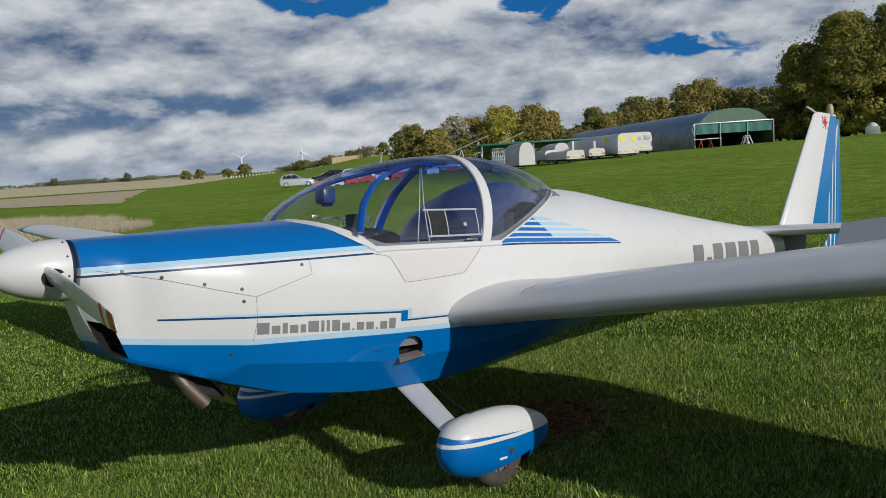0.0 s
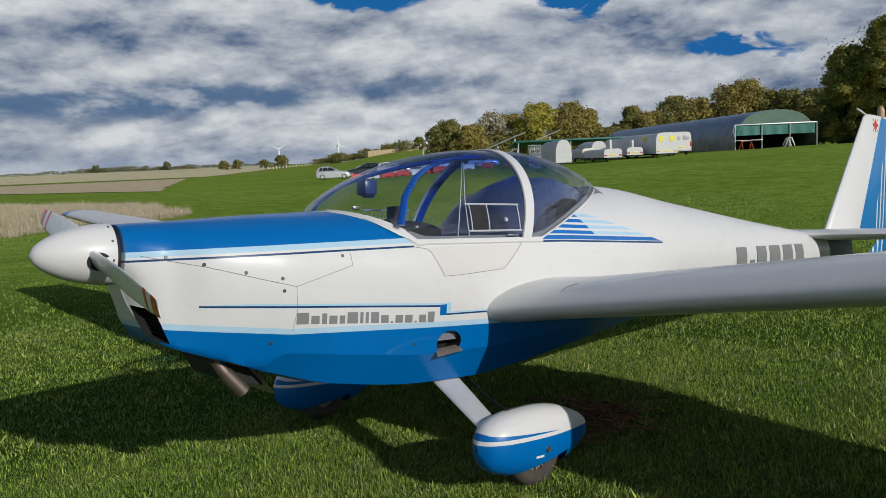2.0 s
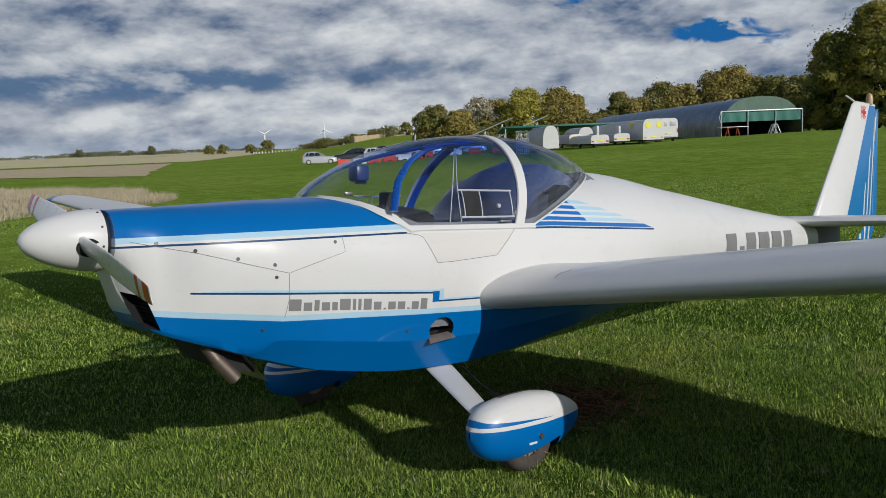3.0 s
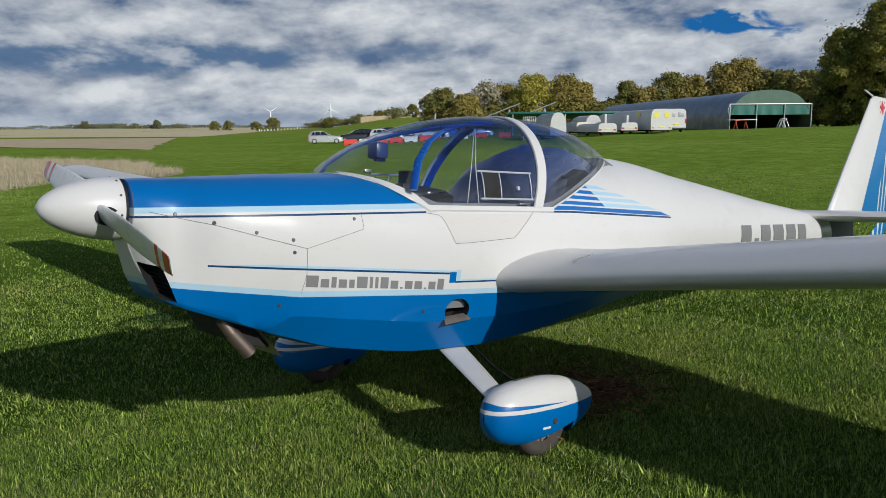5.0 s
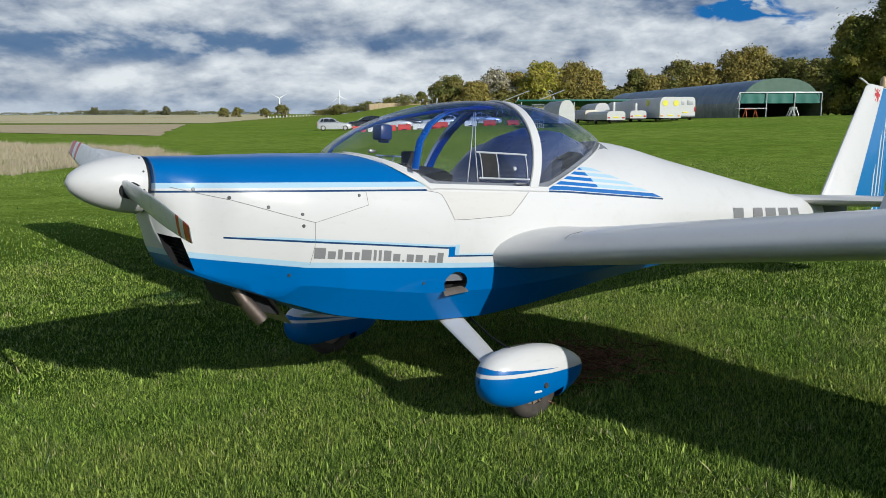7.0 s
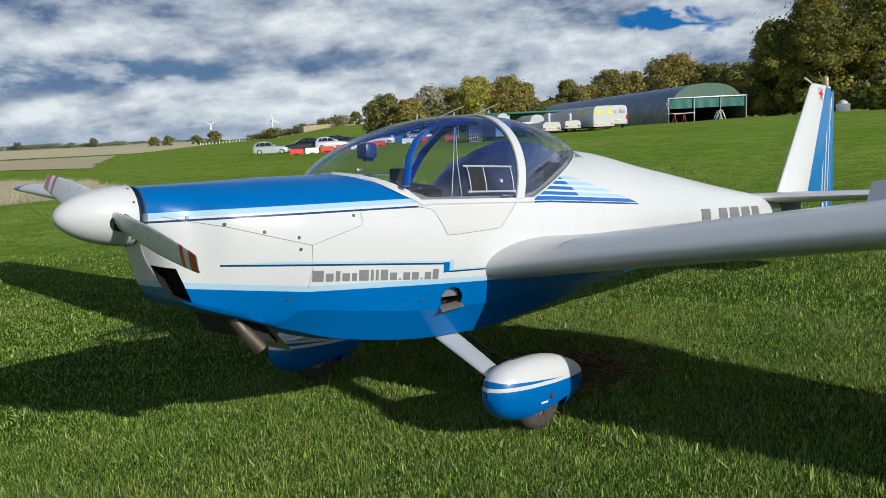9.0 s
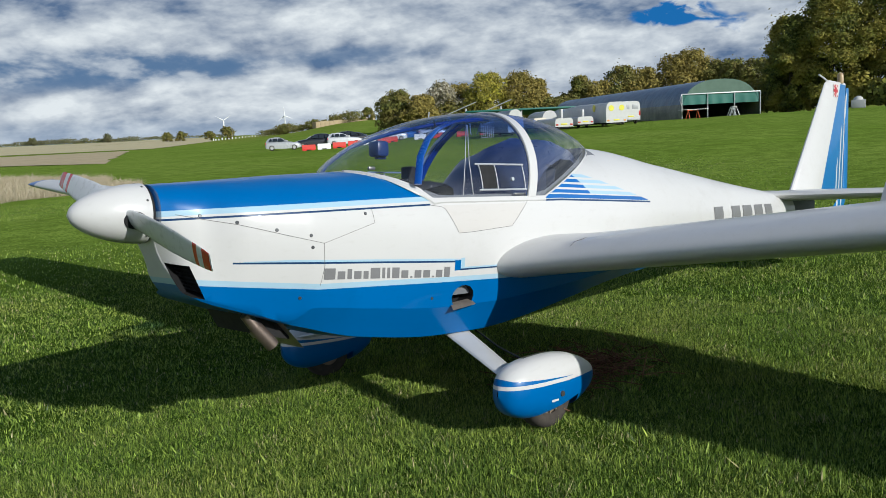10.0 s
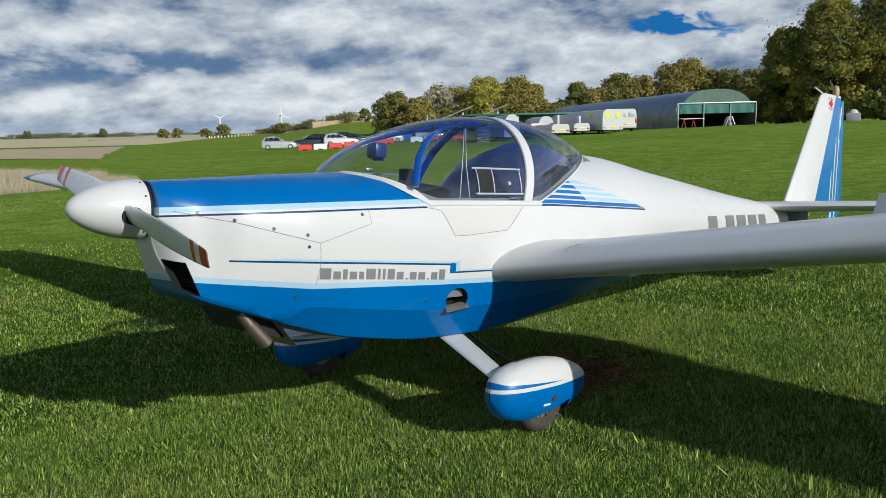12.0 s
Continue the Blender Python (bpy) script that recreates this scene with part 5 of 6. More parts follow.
def tree(x, y, height, spread_r, material, label, seed, leaves=3000, size=0.34, skirt=0.12, lobes_n=14, name="tree", group="", lobe=0.8):
    rg = np.random.default_rng(seed)
    z = ground_z(x, y)
    ob = thing(name, label, "tree" if name == "tree" else name, pose(x, y, z), group)
    lobes = []
    for i in range(lobes_n):
        f = (i + 0.5) / lobes_n
        h = height * (skirt + (1 - skirt) * f)
        wide = spread_r * math.sin(math.pi * min(0.97, 0.22 + 0.72 * f)) ** 0.8
        ang = i * 2.4 + rg.uniform(-0.5, 0.5)
        off = wide * rg.uniform(0.30, 0.68)
        lr = max(0.16 * height, wide * rg.uniform(0.34, 0.52)) * lobe
        lobes.append(((off * math.cos(ang), off * math.sin(ang), min(h, height - lr * 0.75)), (lr, lr, lr * 0.78)))
    lobes.append(((0, 0, height * 0.62), (spread_r * 0.55, spread_r * 0.55, height * 0.34)))
    crown = new("crown", leaf_cloud("crown", lobes, leaves, size, material, rg))
    crown.parent = ob
    bm = bmesh.new()
    tr = height * 0.022 + 0.05
    add_tube(bm, [(0, 0, -0.2), (0.05 * tr, 0, height * 0.12), (0.1, 0.05, height * 0.35), (0.05, 0.12, height * 0.7)], [tr * 1.5, tr, tr * 0.75, tr * 0.3], 8)
    for i in range(9):
        c = lobes[(i * 3) % lobes_n][0]
        h0 = height * (0.16 + 0.05 * i)
        add_tube(bm, [(0.05, 0.03, h0), (c[0] * 0.5, c[1] * 0.5, (h0 + c[2]) / 2 + 0.2), (c[0] * 0.95, c[1] * 0.95, c[2])], [tr * 0.45, tr * 0.3, tr * 0.1], 6)
    part("trunk", bm, BARK, ob)
    return ob


WOOD = "trees behind the trailers"
for i, (x, y, h, r, mat, lab) in enumerate((
        (104.9, 122.7, 8.3, 4.1, LEAF_OLIVE, "broad olive-green bushy tree"),
        (105.2, 115.8, 6.9, 3.2, LEAF_BROWN, "low brownish autumn bush"),
        (112.4, 117.4, 9.2, 3.8, LEAF_PALE, "bush topped with pale fluffy seed heads"),
        (119.2, 119.1, 8.9, 3.8, LEAF_BROWN, "broad olive-brown autumn tree"),
        (117.4, 109.5, 10.7, 4.4, LEAF_YELLOW, "broad yellow-green autumn tree"),
        (123.3, 106.1, 10.7, 4.6, LEAF_BROWN, "broad olive-brown autumn tree"),
        (127.0, 104.8, 9.0, 2.8, LEAF_BROWN, "slender brown autumn tree"),
        (126.9, 100.3, 5.2, 4.0, LEAF_OLIVE, "low spreading olive bush"),
        (131.0, 100.0, 6.0, 3.6, LEAF_OLIVE, "low spreading olive bush"),
        (132.5, 98.0, 9.2, 2.6, LEAF_OLIVE, "dark olive-green upright tree"),
        (134.7, 95.0, 8.2, 4.0, LEAF_BROWN, "low spreading brown bush"),
        (138.9, 92.5, 11.0, 4.2, LEAF_OLIVE, "dark olive-green rounded tree"),
        (141.4, 88.7, 10.3, 4.2, LEAF_BROWN, "rounded brown autumn tree"),
        (144.3, 84.1, 12.4, 4.6, LEAF_BROWN, "golden-brown rounded tree above the hangar"),
        (146.1, 81.0, 13.2, 4.8, LEAF_BROWN, "golden-brown rounded tree above the hangar"),
        (147.8, 78.0, 10.8, 4.0, LEAF_OLIVE, "dark olive-green rounded tree"),
        (147.8, 73.8, 10.6, 4.5, LEAF_OLIVE, "dark olive-green rounded tree"),
        (147.2, 68.4, 10.2, 5.0, LEAF_OLIVE, "dark olive-green rounded tree"))):
    tree(x, y, h, r * 1.38, mat, lab, 100 + i, 11000, 0.23, 0.0, 24, group=WOOD, lobe=0.82)
for i, (x, y, h, r, lab) in enumerate((
        (91.5, 33.0, 13.2, 6.6, "tall dark oak with yellowing leaves"),
        (94.5, 28.0, 13.9, 7.2, "tall dark oak with yellowing leaves"),
        (90.0, 36.8, 10.4, 4.6, "dark oak at the wood edge"),
        (97.0, 22.5, 13.4, 7.0, "tall oak with leaves turning yellow"),
        (99.0, 15.5, 13.0, 6.5, "tall oak with leaves turning yellow"),
        (96.0, 40.0, 8.4, 4.4, "dark oak at the wood edge"))):
    tree(x, y, h, r, LEAF_OAK, lab, 300 + i, 52000 if i < 3 else 22000, 0.135, 0.03, 90, group="oaks beside the hangar", lobe=0.42)


def hedge(name, ends, height, depth, count, size, material, label, seed, bumps=10):
    rg = np.random.default_rng(seed)
    (x0, y0), (x1, y1) = ends
    lobes = []
    for i in range(bumps):
        f = (i + rg.uniform(0.1, 0.9)) / bumps
        x, y = x0 + (x1 - x0) * f, y0 + (y1 - y0) * f
        hh = height * rg.uniform(0.55, 1.1)
        w = math.hypot(x1 - x0, y1 - y0) / bumps * rg.uniform(0.5, 0.9)
        lobes.append(((x, y, ground_z(x, y) + hh * 0.42), (max(w, depth), max(w, depth), hh * 0.58)))
    ob = new(name, leaf_cloud(name, lobes, count, size, material, rg))
    return tagged(ob, label, "hedge", kind="stuff")


hedge("wood_edge", ((92, 44), (88, 18)), 3.6, 1.6, 9000, 0.34, LEAF_OAK, "shaded undergrowth below the oaks", 41, 14)
hedge("wood_edge", ((103, 122), (132, 97)), 5.6, 2.4, 14000, 0.30, LEAF_OLIVE, "dense bushes behind the trailers", 42, 16)
hedge("wood_edge", ((130, 99), (152, 62)), 6.2, 2.4, 14000, 0.30, LEAF_OLIVE, "dense bushes behind the hangar", 43, 16)
hedge("hill_hedge", ((213, 356), (200, 262)), 4.6, 2.4, 8000, 0.36, LEAF_OLIVE, "hedge along the rise", 44, 16)
hedge("far_hedge", ((190, 690), (245, 590)), 4.5, 3.0, 5000, 0.5, LEAF_FAR, "far hedge on the skyline", 45, 12)
hedge("far_hedge", ((60, 900), (420, 780)), 3.2, 3.0, 7000, 0.6, LEAF_FAR, "far hedge on the skyline", 46, 26)
hedge("far_hedge", ((-150, 900), (60, 900)), 2.2, 3.0, 4000, 0.6, LEAF_FAR, "far hedge on the skyline", 47, 16)
for i, (x, y, h, r) in enumerate(((197.8, 433.2, 8.5, 4.6), (200.5, 420.9, 8.8, 4.2), (204.6, 396.6, 7.6, 4.0), (198.2, 366.0, 10.5, 5.6), (183.4, 232.8, 7.5, 3.2), (206, 300, 7.0, 3.6), (208, 330, 6.5, 4.0), (196.9, 667.8, 10, 5.5), (229.8, 604, 11, 5.0))):
    tree(x, y, h * 0.62, r * 0.95, LEAF_OLIVE if i < 7 else LEAF_FAR, "lone round field tree on the skyline", 500 + i, 2600, 0.30, 0.02, 10, group="skyline trees")

# bank of straw bales along the rise
BALE = plain("straw bale wall", (0.42, 0.33, 0.20), 0.95, grain=3, vary=0.4, bump=0.4)
bales = thing("bale_wall", "long low wall of stacked straw bales", "bale wall", pose(183.3, 267.5, 6.5))
for k in range(14):
    part("bale", box((2.14 * k, -1.3, 0.07 * k - 2.75), (2.14 * k + 2.12, 1.3, 0.07 * k + 0.08 * (k % 3)), 0.08), BALE, bales)


# ---------------------------------------------------------------- wind turbines
TURB = plain("turbine white", (0.82, 0.83, 0.84), 0.5)


def turbine(x, y, hub, turn):
    ob = thing("wind_turbine", "white three-bladed wind turbine on the skyline", "wind turbine", pose(x, y, 0, 0, 0, 140), "wind turbines")
    part("tower", tube([(0, 0, -30), (0, 0, hub * 0.5), (0, 0, hub)], [2.2, 1.7, 1.2], 14), TURB, ob)
    part("nacelle", box((-1.6, -4.0, hub - 1.4), (1.6, 3.4, hub + 1.6), 0.5), TURB, ob)
    for k in range(3):
        a = radians(turn + 120 * k)
        d = Vector((math.sin(a), 0, math.cos(a)))
        c = Vector((0, -4.4, hub))
        part("rotor_blade", tube([c, c + d * 4, c + d * 10, c + d * 26], [0.9, 1.5, 1.2, 0.25], 8, flat=0.3, up=(0, 1, 0)), TURB, ob)
    return ob


turbine(1180.4, 2199.5, 57.0, 62)
turbine(1334.7, 2109.5, 62.5, 5)
turbine(1475.7, 2013.4, 54.5, 322)


# ---------------------------------------------------------------- hangar
ROOF_FILM = Mat("dark blue polytunnel film", (0.03, 0.07, 0.12), 0.34, spec=0.45)
v = ROOF_FILM.coords()
fx, fy, fz = ROOF_FILM.xyz(v)
grime = ROOF_FILM.noise(v, 0.6, 5).ramp(0.35, 0.7)
ROOF_FILM.put("Base Color", ROOF_FILM.mix(fz.lt(1.55), ROOF_FILM.mix(grime, (0.020, 0.075, 0.150), (0.055, 0.135, 0.22)), ROOF_FILM.mix(grime, (0.05, 0.075, 0.060), (0.14, 0.16, 0.125))))
ROOF_FILM.bump(ROOF_FILM.noise(v, 1.1, 4), 0.4, 0.2)
GABLE = plain("faded green sheet", (0.085, 0.15, 0.11), 0.7, grain=1.2, vary=0.35)
TEAL = plain("teal tarpaulin", (0.012, 0.13, 0.10), 0.55, grain=0.8, vary=0.3)
HANG_IN = plain("dark hangar inside", (0.02, 0.02, 0.02), 0.9, grain=1)
GALV = plain("galvanised tube", (0.55, 0.57, 0.58), 0.45, 0.5, grain=4)
hangar = thing("hangar", "dark blue polytunnel hangar with green gable and teal curtain", "hangar", pose(81.5, 40.6, 1.18, 0, 0, 54.0))
HW, HH, HL = 4.45, 4.1, 54.0


def hoop_pt(a):
    return HW * math.copysign(abs(math.cos(a)) ** 0.8, math.cos(a)), HH * max(0.0, math.sin(a)) ** 0.72


arc = [hoop_pt(math.pi * k / 36) for k in range(37)]
bm = bmesh.new()
rows = []
for k in range(37):
    x = HL * k / 36
    dip = 0.03 if k % 2 else 0.0
    rows.append([(x, y * (1 - dip * 0.3), z - dip) for y, z in arc])
skin(bm, rows)
part("roof", weld(bm), ROOF_FILM.m, hangar, "dark blue film roof")
bm = bmesh.new()
bm.faces.new([bm.verts.new((HL, y, z)) for y, z in arc])
part("back_wall", bm, HANG_IN, hangar)
bm = bmesh.new()
skin(bm, [[(0.0, y, max(z, 2.62)) for y, z in arc if z > 2.5], [(0.0, y, 2.62) for y, z in arc if z > 2.5]])
part("gable", weld(bm), GABLE, hangar, "faded green gable sheet")
bm = bmesh.new()
rows = [[(0.05 + 0.05 * math.sin(y * 5) * (2.6 - z), y, z) for y in stations(-HW + 0.1, HW - 0.1, 40)] for z in stations(1.50, 2.60, 4)]
skin(bm, rows)
part("curtain", bm, TEAL, hangar, "teal tarpaulin curtain")
part("beam", box((-0.08, -HW, 2.56), (0.02, HW, 2.68), 0.02), GALV, hangar)
for y in (-HW, -1.5, 1.55, HW):
    part("post", tube([(-0.06, y, -0.1), (-0.06, y, 2.65)], 0.055, 8), GALV, hangar)
part("brace", tube([(-0.06, HW, 1.3), (-0.3, HW + 0.35, 2.0), (-0.06, HW, 2.65)], 0.04, 6), GALV, hangar)
ORANGE = plain("orange red trestle paint", (0.55, 0.10, 0.03), 0.6)


def trestle(x, y, turn, mat, lab):
    ob = thing("trestle", lab, "trestle", pose(x, y, ground_z(x, y), 0, 0, turn), "trestles in the hangar mouth")
    part("top_bar", box((-0.75, -0.06, 0.86), (0.75, 0.06, 0.95), 0.01), mat, ob)
    for a in (-0.6, 0.6):
        for b in (-0.32, 0.32):
            part("leg", tube([(a, 0, 0.9), (a + 0.08 * (1 if a > 0 else -1), b, 0.0)], 0.035, 6), mat, ob)
    return ob


trestle(77.9, 41.9, -20, ORANGE, "orange painted wooden trestle")
trestle(80.6, 38.6, 10, GALV, "pale galvanised metal trestle")
trestle(81.6, 39.4, 40, GALV, "pale galvanised metal trestle")
part("load_board", box((-0.5, -1.8, 0.95), (0.3, 1.3, 1.0), 0.01), GALV, None)
bpy.data.objects["load_board"].matrix_world = pose(78.0, 42.2, ground_z(78, 42), 0, 0, 54)
tagged(bpy.data.objects["load_board"], "pale board laid across the trestles", "board")

# ---------------------------------------------------------------- trailers
TRAIL_WHITE = plain("white trailer panel", (0.56, 0.56, 0.545), 0.4, grain=3, vary=0.22)
TRAIL_GREY = plain("grey trailer panel", (0.36, 0.37, 0.38), 0.45, grain=3, vary=0.3)
TRAIL_TAN = plain("cream trailer panel", (0.66, 0.60, 0.48), 0.5, grain=3, vary=0.25)
YELLOW = plain("yellow roundel", (0.72, 0.66, 0.05), 0.45)
LAMP_RED = plain("red lamp lens", (0.50, 0.03, 0.02), 0.3)
LAMP_AMBER = plain("amber reflector", (0.75, 0.30, 0.02), 0.35)


def trailer_wheel(ob, x, y, r=0.30):
    w = part("wheel", tube([(x, y - 0.09, r), (x, y - 0.06, r), (x, y + 0.06, r), (x, y + 0.09, r)], [r * 0.8, r, r, r * 0.8], 18, up=(1, 0, 0)), RUBBER, ob)
    part("hub", tube([(x, y - 0.095, r), (x, y + 0.095, r)], r * 0.5, 14, up=(1, 0, 0)), STEEL, w)


def trailer(x, y, turn, length, width, z0, z1, side, end, label, nose=0.5, arch_end=0.0, fin=0.0, roundel=False, lights=True):
    """A glider trailer with its rear at (x, y), running ahead along turn."""
    ob = thing("glider_trailer", label, "trailer", pose(x, y, ground_z(x, y), 0, 0, turn), "trailers in a row")
    bm = bmesh.new()
    rows = []
    hw = width / 2
    for u in (0.0, 0.02, 0.3, 0.62, 0.82, 0.93, 0.98, 1.0):
        taper = 1.0 if u < 0.62 else 1 - (1 - nose) * ((u - 0.62) / 0.38) ** 2.2
        top = z0 + (z1 - z0) * (taper if u > 0.62 else 1.0)
        row = []
        for k in range(25):
            a = math.pi * (k / 24)
            cy, cz = math.cos(a), math.sin(a)
            e = 0.35 if arch_end == 0 else 0.75
            row.append((u * length, hw * taper ** 0.5 * math.copysign(abs(cy) ** e, cy), z0 + (top - z0) * abs(cz) ** (e if arch_end == 0 else 0.62)))
        rows.append(row)
    vr = skin(bm, rows)
    bm.faces.new(vr[-1])
    for a, b in zip(vr, vr[1:]):
        bm.faces.new((a[0], b[0], b[-1], a[-1]))
    part("body", weld(bm), side, ob, "trailer body")
    bm = bmesh.new()
    outer = [(-0.03, y * 1.03, z0 + (z - z0) * 1.02) for (_, y, z) in rows[0]]
    inner = [(0.02, y * 1.0, z) for (_, y, z) in rows[0]]
    vr = skin(bm, [inner, outer])
    bm.faces.new(vr[1])
    rear = part("rear_door", weld(bm), end, ob, "white rear door")
    if lights:
        for s in (-1, 1):
            part("tail_lamp", box((-0.06, s * hw * 0.82 - 0.10, z0 + 0.12), (-0.03, s * hw * 0.82 + 0.10, z0 + 0.24), 0.01), LAMP_AMBER if roundel else LAMP_RED, rear)
        part("plate_bar", box((-0.05, -0.26, z0 + 0.16), (-0.03, 0.26, z0 + 0.27), 0.005), YELLOW, rear)
    if roundel:
        for s in (-1, 1):
            bm = bmesh.new()
            bmesh.ops.create_cone(bm, cap_ends=True, segments=24, radius1=0.24, radius2=0.24, depth=0.02, matrix=pose(-0.04, s * hw * 0.52, z1 - 0.48, 0, 90, 0))
            part("roundel", bm, YELLOW, rear)
        bm = bmesh.new()
        bmesh.ops.create_cone(bm, cap_ends=True, segments=24, radius1=0.30, radius2=0.30, depth=0.02, matrix=pose(2.6, hw + 0.01, z0 + 0.75 * (z1 - z0), 90, 0, 0))
        part("roundel", bm, YELLOW, ob)
    if fin:
        part("fin_box", box((0.5, -0.10, z1 - 0.05), (1.15, 0.10, z1 + fin), 0.06), end, ob, "upright white fin cover")
    part("chassis", box((-0.02, -hw * 0.7, z0 - 0.12), (length * 0.95, hw * 0.7, z0 - 0.004), 0.02), BLACK, ob)
    for s in (-1, 1):
        trailer_wheel(ob, length * 0.42, s * (hw - 0.12))
    part("jockey_wheel", tube([(length * 0.97, 0, 0.0), (length * 0.97, 0, z0)], 0.05, 8), STEEL, ob)
    return ob


trailer(56.2, 36.5, 59, 11.0, 1.8, 0.30, 1.98, TRAIL_WHITE, TRAIL_WHITE, "large enclosed trailer with white rear door and yellow roundels", 0.75, roundel=True)
trailer(54.6, 38.5, 57, 8.0, 1.35, 0.32, 0.95, TRAIL_GREY, TRAIL_WHITE, "low grey open glider trailer with white tail panel", 0.6, fin=0.62)
trailer(50.6, 37.6, 57, 8.0, 1.45, 0.30, 0.98, TRAIL_WHITE, TRAIL_WHITE, "low white glider trailer with upright fin cover", 0.6, fin=0.75)
trailer(53.6, 42.6, 56, 7.0, 1.2, 0.35, 1.15, TRAIL_GREY, TRAIL_TAN, "grey trailer with cream end box", 0.6, lights=False)
trailer(48.6, 41.0, 56, 8.2, 1.30, 0.25, 2.05, TRAIL_GREY, TRAIL_WHITE, "tall arched glider trailer with white pointed end", 0.5, arch_end=1.0, lights=False)
trailer(61.0, 47.6, 56, 7.0, 1.5, 0.35, 1.75, TRAIL_WHITE, TRAIL_WHITE, "white enclosed trailer with arched end", 0.6, arch_end=1.0, lights=False)
trailer(64.6, 47.5, 56, 7.0, 1.5, 0.35, 1.85, TRAIL_WHITE, TRAIL_WHITE, "white enclosed trailer with arched end", 0.6, arch_end=1.0, lights=False)
trailer(51.6, 45.4, 56, 7.5, 1.3, 0.35, 1.2, TRAIL_GREY, TRAIL_GREY, "low grey trailer without fin", 0.6, lights=False)

# white panel van beside them
van = thing("panel_van", "white panel van parked beside the trailers", "van", pose(60.1, 37.7, ground_z(60.1, 37.7), 0, 0, 57))
bm = bmesh.new()
rows = []
for x, top, w in ((0.0, 1.95, 0.86), (0.05, 2.0, 0.9), (2.6, 2.02, 0.92), (3.4, 1.9, 0.88), (3.9, 1.25, 0.86), (4.6, 1.0, 0.82), (4.75, 0.75, 0.78)):
    rows.append([(x, w * math.copysign(abs(math.cos(a)) ** 0.3, math.cos(a)), 0.35 + (top - 0.35) * max(0, math.sin(a)) ** 0.3) for a in (math.pi * k / 24 for k in range(25))])
vr = skin(bm, rows)
bm.faces.new(vr[0]), bm.faces.new(vr[-1])
body = part("body", weld(bm), TRAIL_WHITE, van)
part("rear_bumper", box((-0.1, -0.85, 0.32), (0.04, 0.85, 0.5), 0.03), TRAIL_GREY, van)
for s in (-1, 1):
    part("tail_lamp", box((-0.03, s * 0.82 - 0.06, 0.75), (0.02, s * 0.82 + 0.06, 1.15), 0.01), LAMP_RED, van)
    part("rear_window", box((-0.02, s * 0.40 - 0.28, 1.3), (0.01, s * 0.40 + 0.28, 1.7), 0.01), TRAIL_GREY, van)
    for x in (0.9, 3.8):
        trailer_wheel(van, x, s * 0.80, 0.32)
part("plate_bar", box((-0.04, -0.26, 0.62), (-0.01, 0.26, 0.73), 0.005), YELLOW, van)

# mesh cage, low shed roof and lattice ramps behind the trailers
cage = thing("mesh_cage", "tall galvanised mesh cage", "cage", pose(47.3, 42.3, ground_z(47.3, 42.3), 0, 0, 50))
for k in range(7):
    part("upright", tube([(0, 0.16 * k, 0), (0, 0.16 * k, 1.9)], 0.018, 5), GALV, cage)
for k in range(7):
    part("rung", tube([(0, 0, 0.3 * k + 0.05), (0, 0.96, 0.3 * k + 0.05)], 0.014, 5), GALV, cage)
shed = thing("low_shed", "low dark green open shed roof", "shed", pose(66.0, 56.0, ground_z(66, 56), 0, 0, 52))
part("roof", box((-2, -6, 2.1), (4, 6, 2.28), 0.03, pose(0, 0, 0, 0, 5, 0)), TEAL, shed)
for a in (-5.6, 0, 5.6):
    for b in (-1.6, 3.4):
        part("post", tube([(b, a, 0), (b, a, 2.2)], 0.06, 6), GALV, shed)
for i, (x, y) in enumerate(((64.4, 64.5), (67.4, 61.8))):
    ramp = thing("lattice_ramp", "pale steel lattice ramp raised at an angle", "ramp", pose(x, y, ground_z(x, y) + 0.9, 0, 0, -42), "lattice ramps")
    for s in (-0.4, 0.4):
        part("rail", tube([(-3.4, s, 0.6), (2.6, s, 2.9)], 0.05, 6), GALV, ramp)
    for k in range(5):
        f = (k + 0.5) / 5
        part("cross_bar", tube([(-3.4 + 6 * f, -0.4, 0.6 + 2.3 * f), (-3.4 + 6 * min(1, f + 0.08), 0.4, 0.6 + 2.3 * min(1, f + 0.08))], 0.03, 5), GALV, ramp)
    for a in (-0.6, 1.4):
        part("leg", tube([(a, 0, 1.7 + 0.38 * a), (a + 0.5, 0, -0.9)], 0.05, 6), GALV, ramp)
        part("leg", tube([(a, 0, 1.7 + 0.38 * a), (a - 0.9, 0, -0.9)], 0.05, 6), GALV, ramp)
box_tank = thing("white_tank", "small white tank by the wood edge", "tank", pose(77.6, 25.1, ground_z(77.6, 25.1), 0, 0, 20))
part("tank_body", box((-0.5, -0.6, 0), (0.5, 0.6, 0.75), 0.06), TRAIL_GREY, box_tank)
part("tank_cap", tube([(0, 0, 0.74), (0, 0, 0.95), (0, 0, 1.1)], [0.45, 0.35, 0.12], 14), TRAIL_WHITE, box_tank)


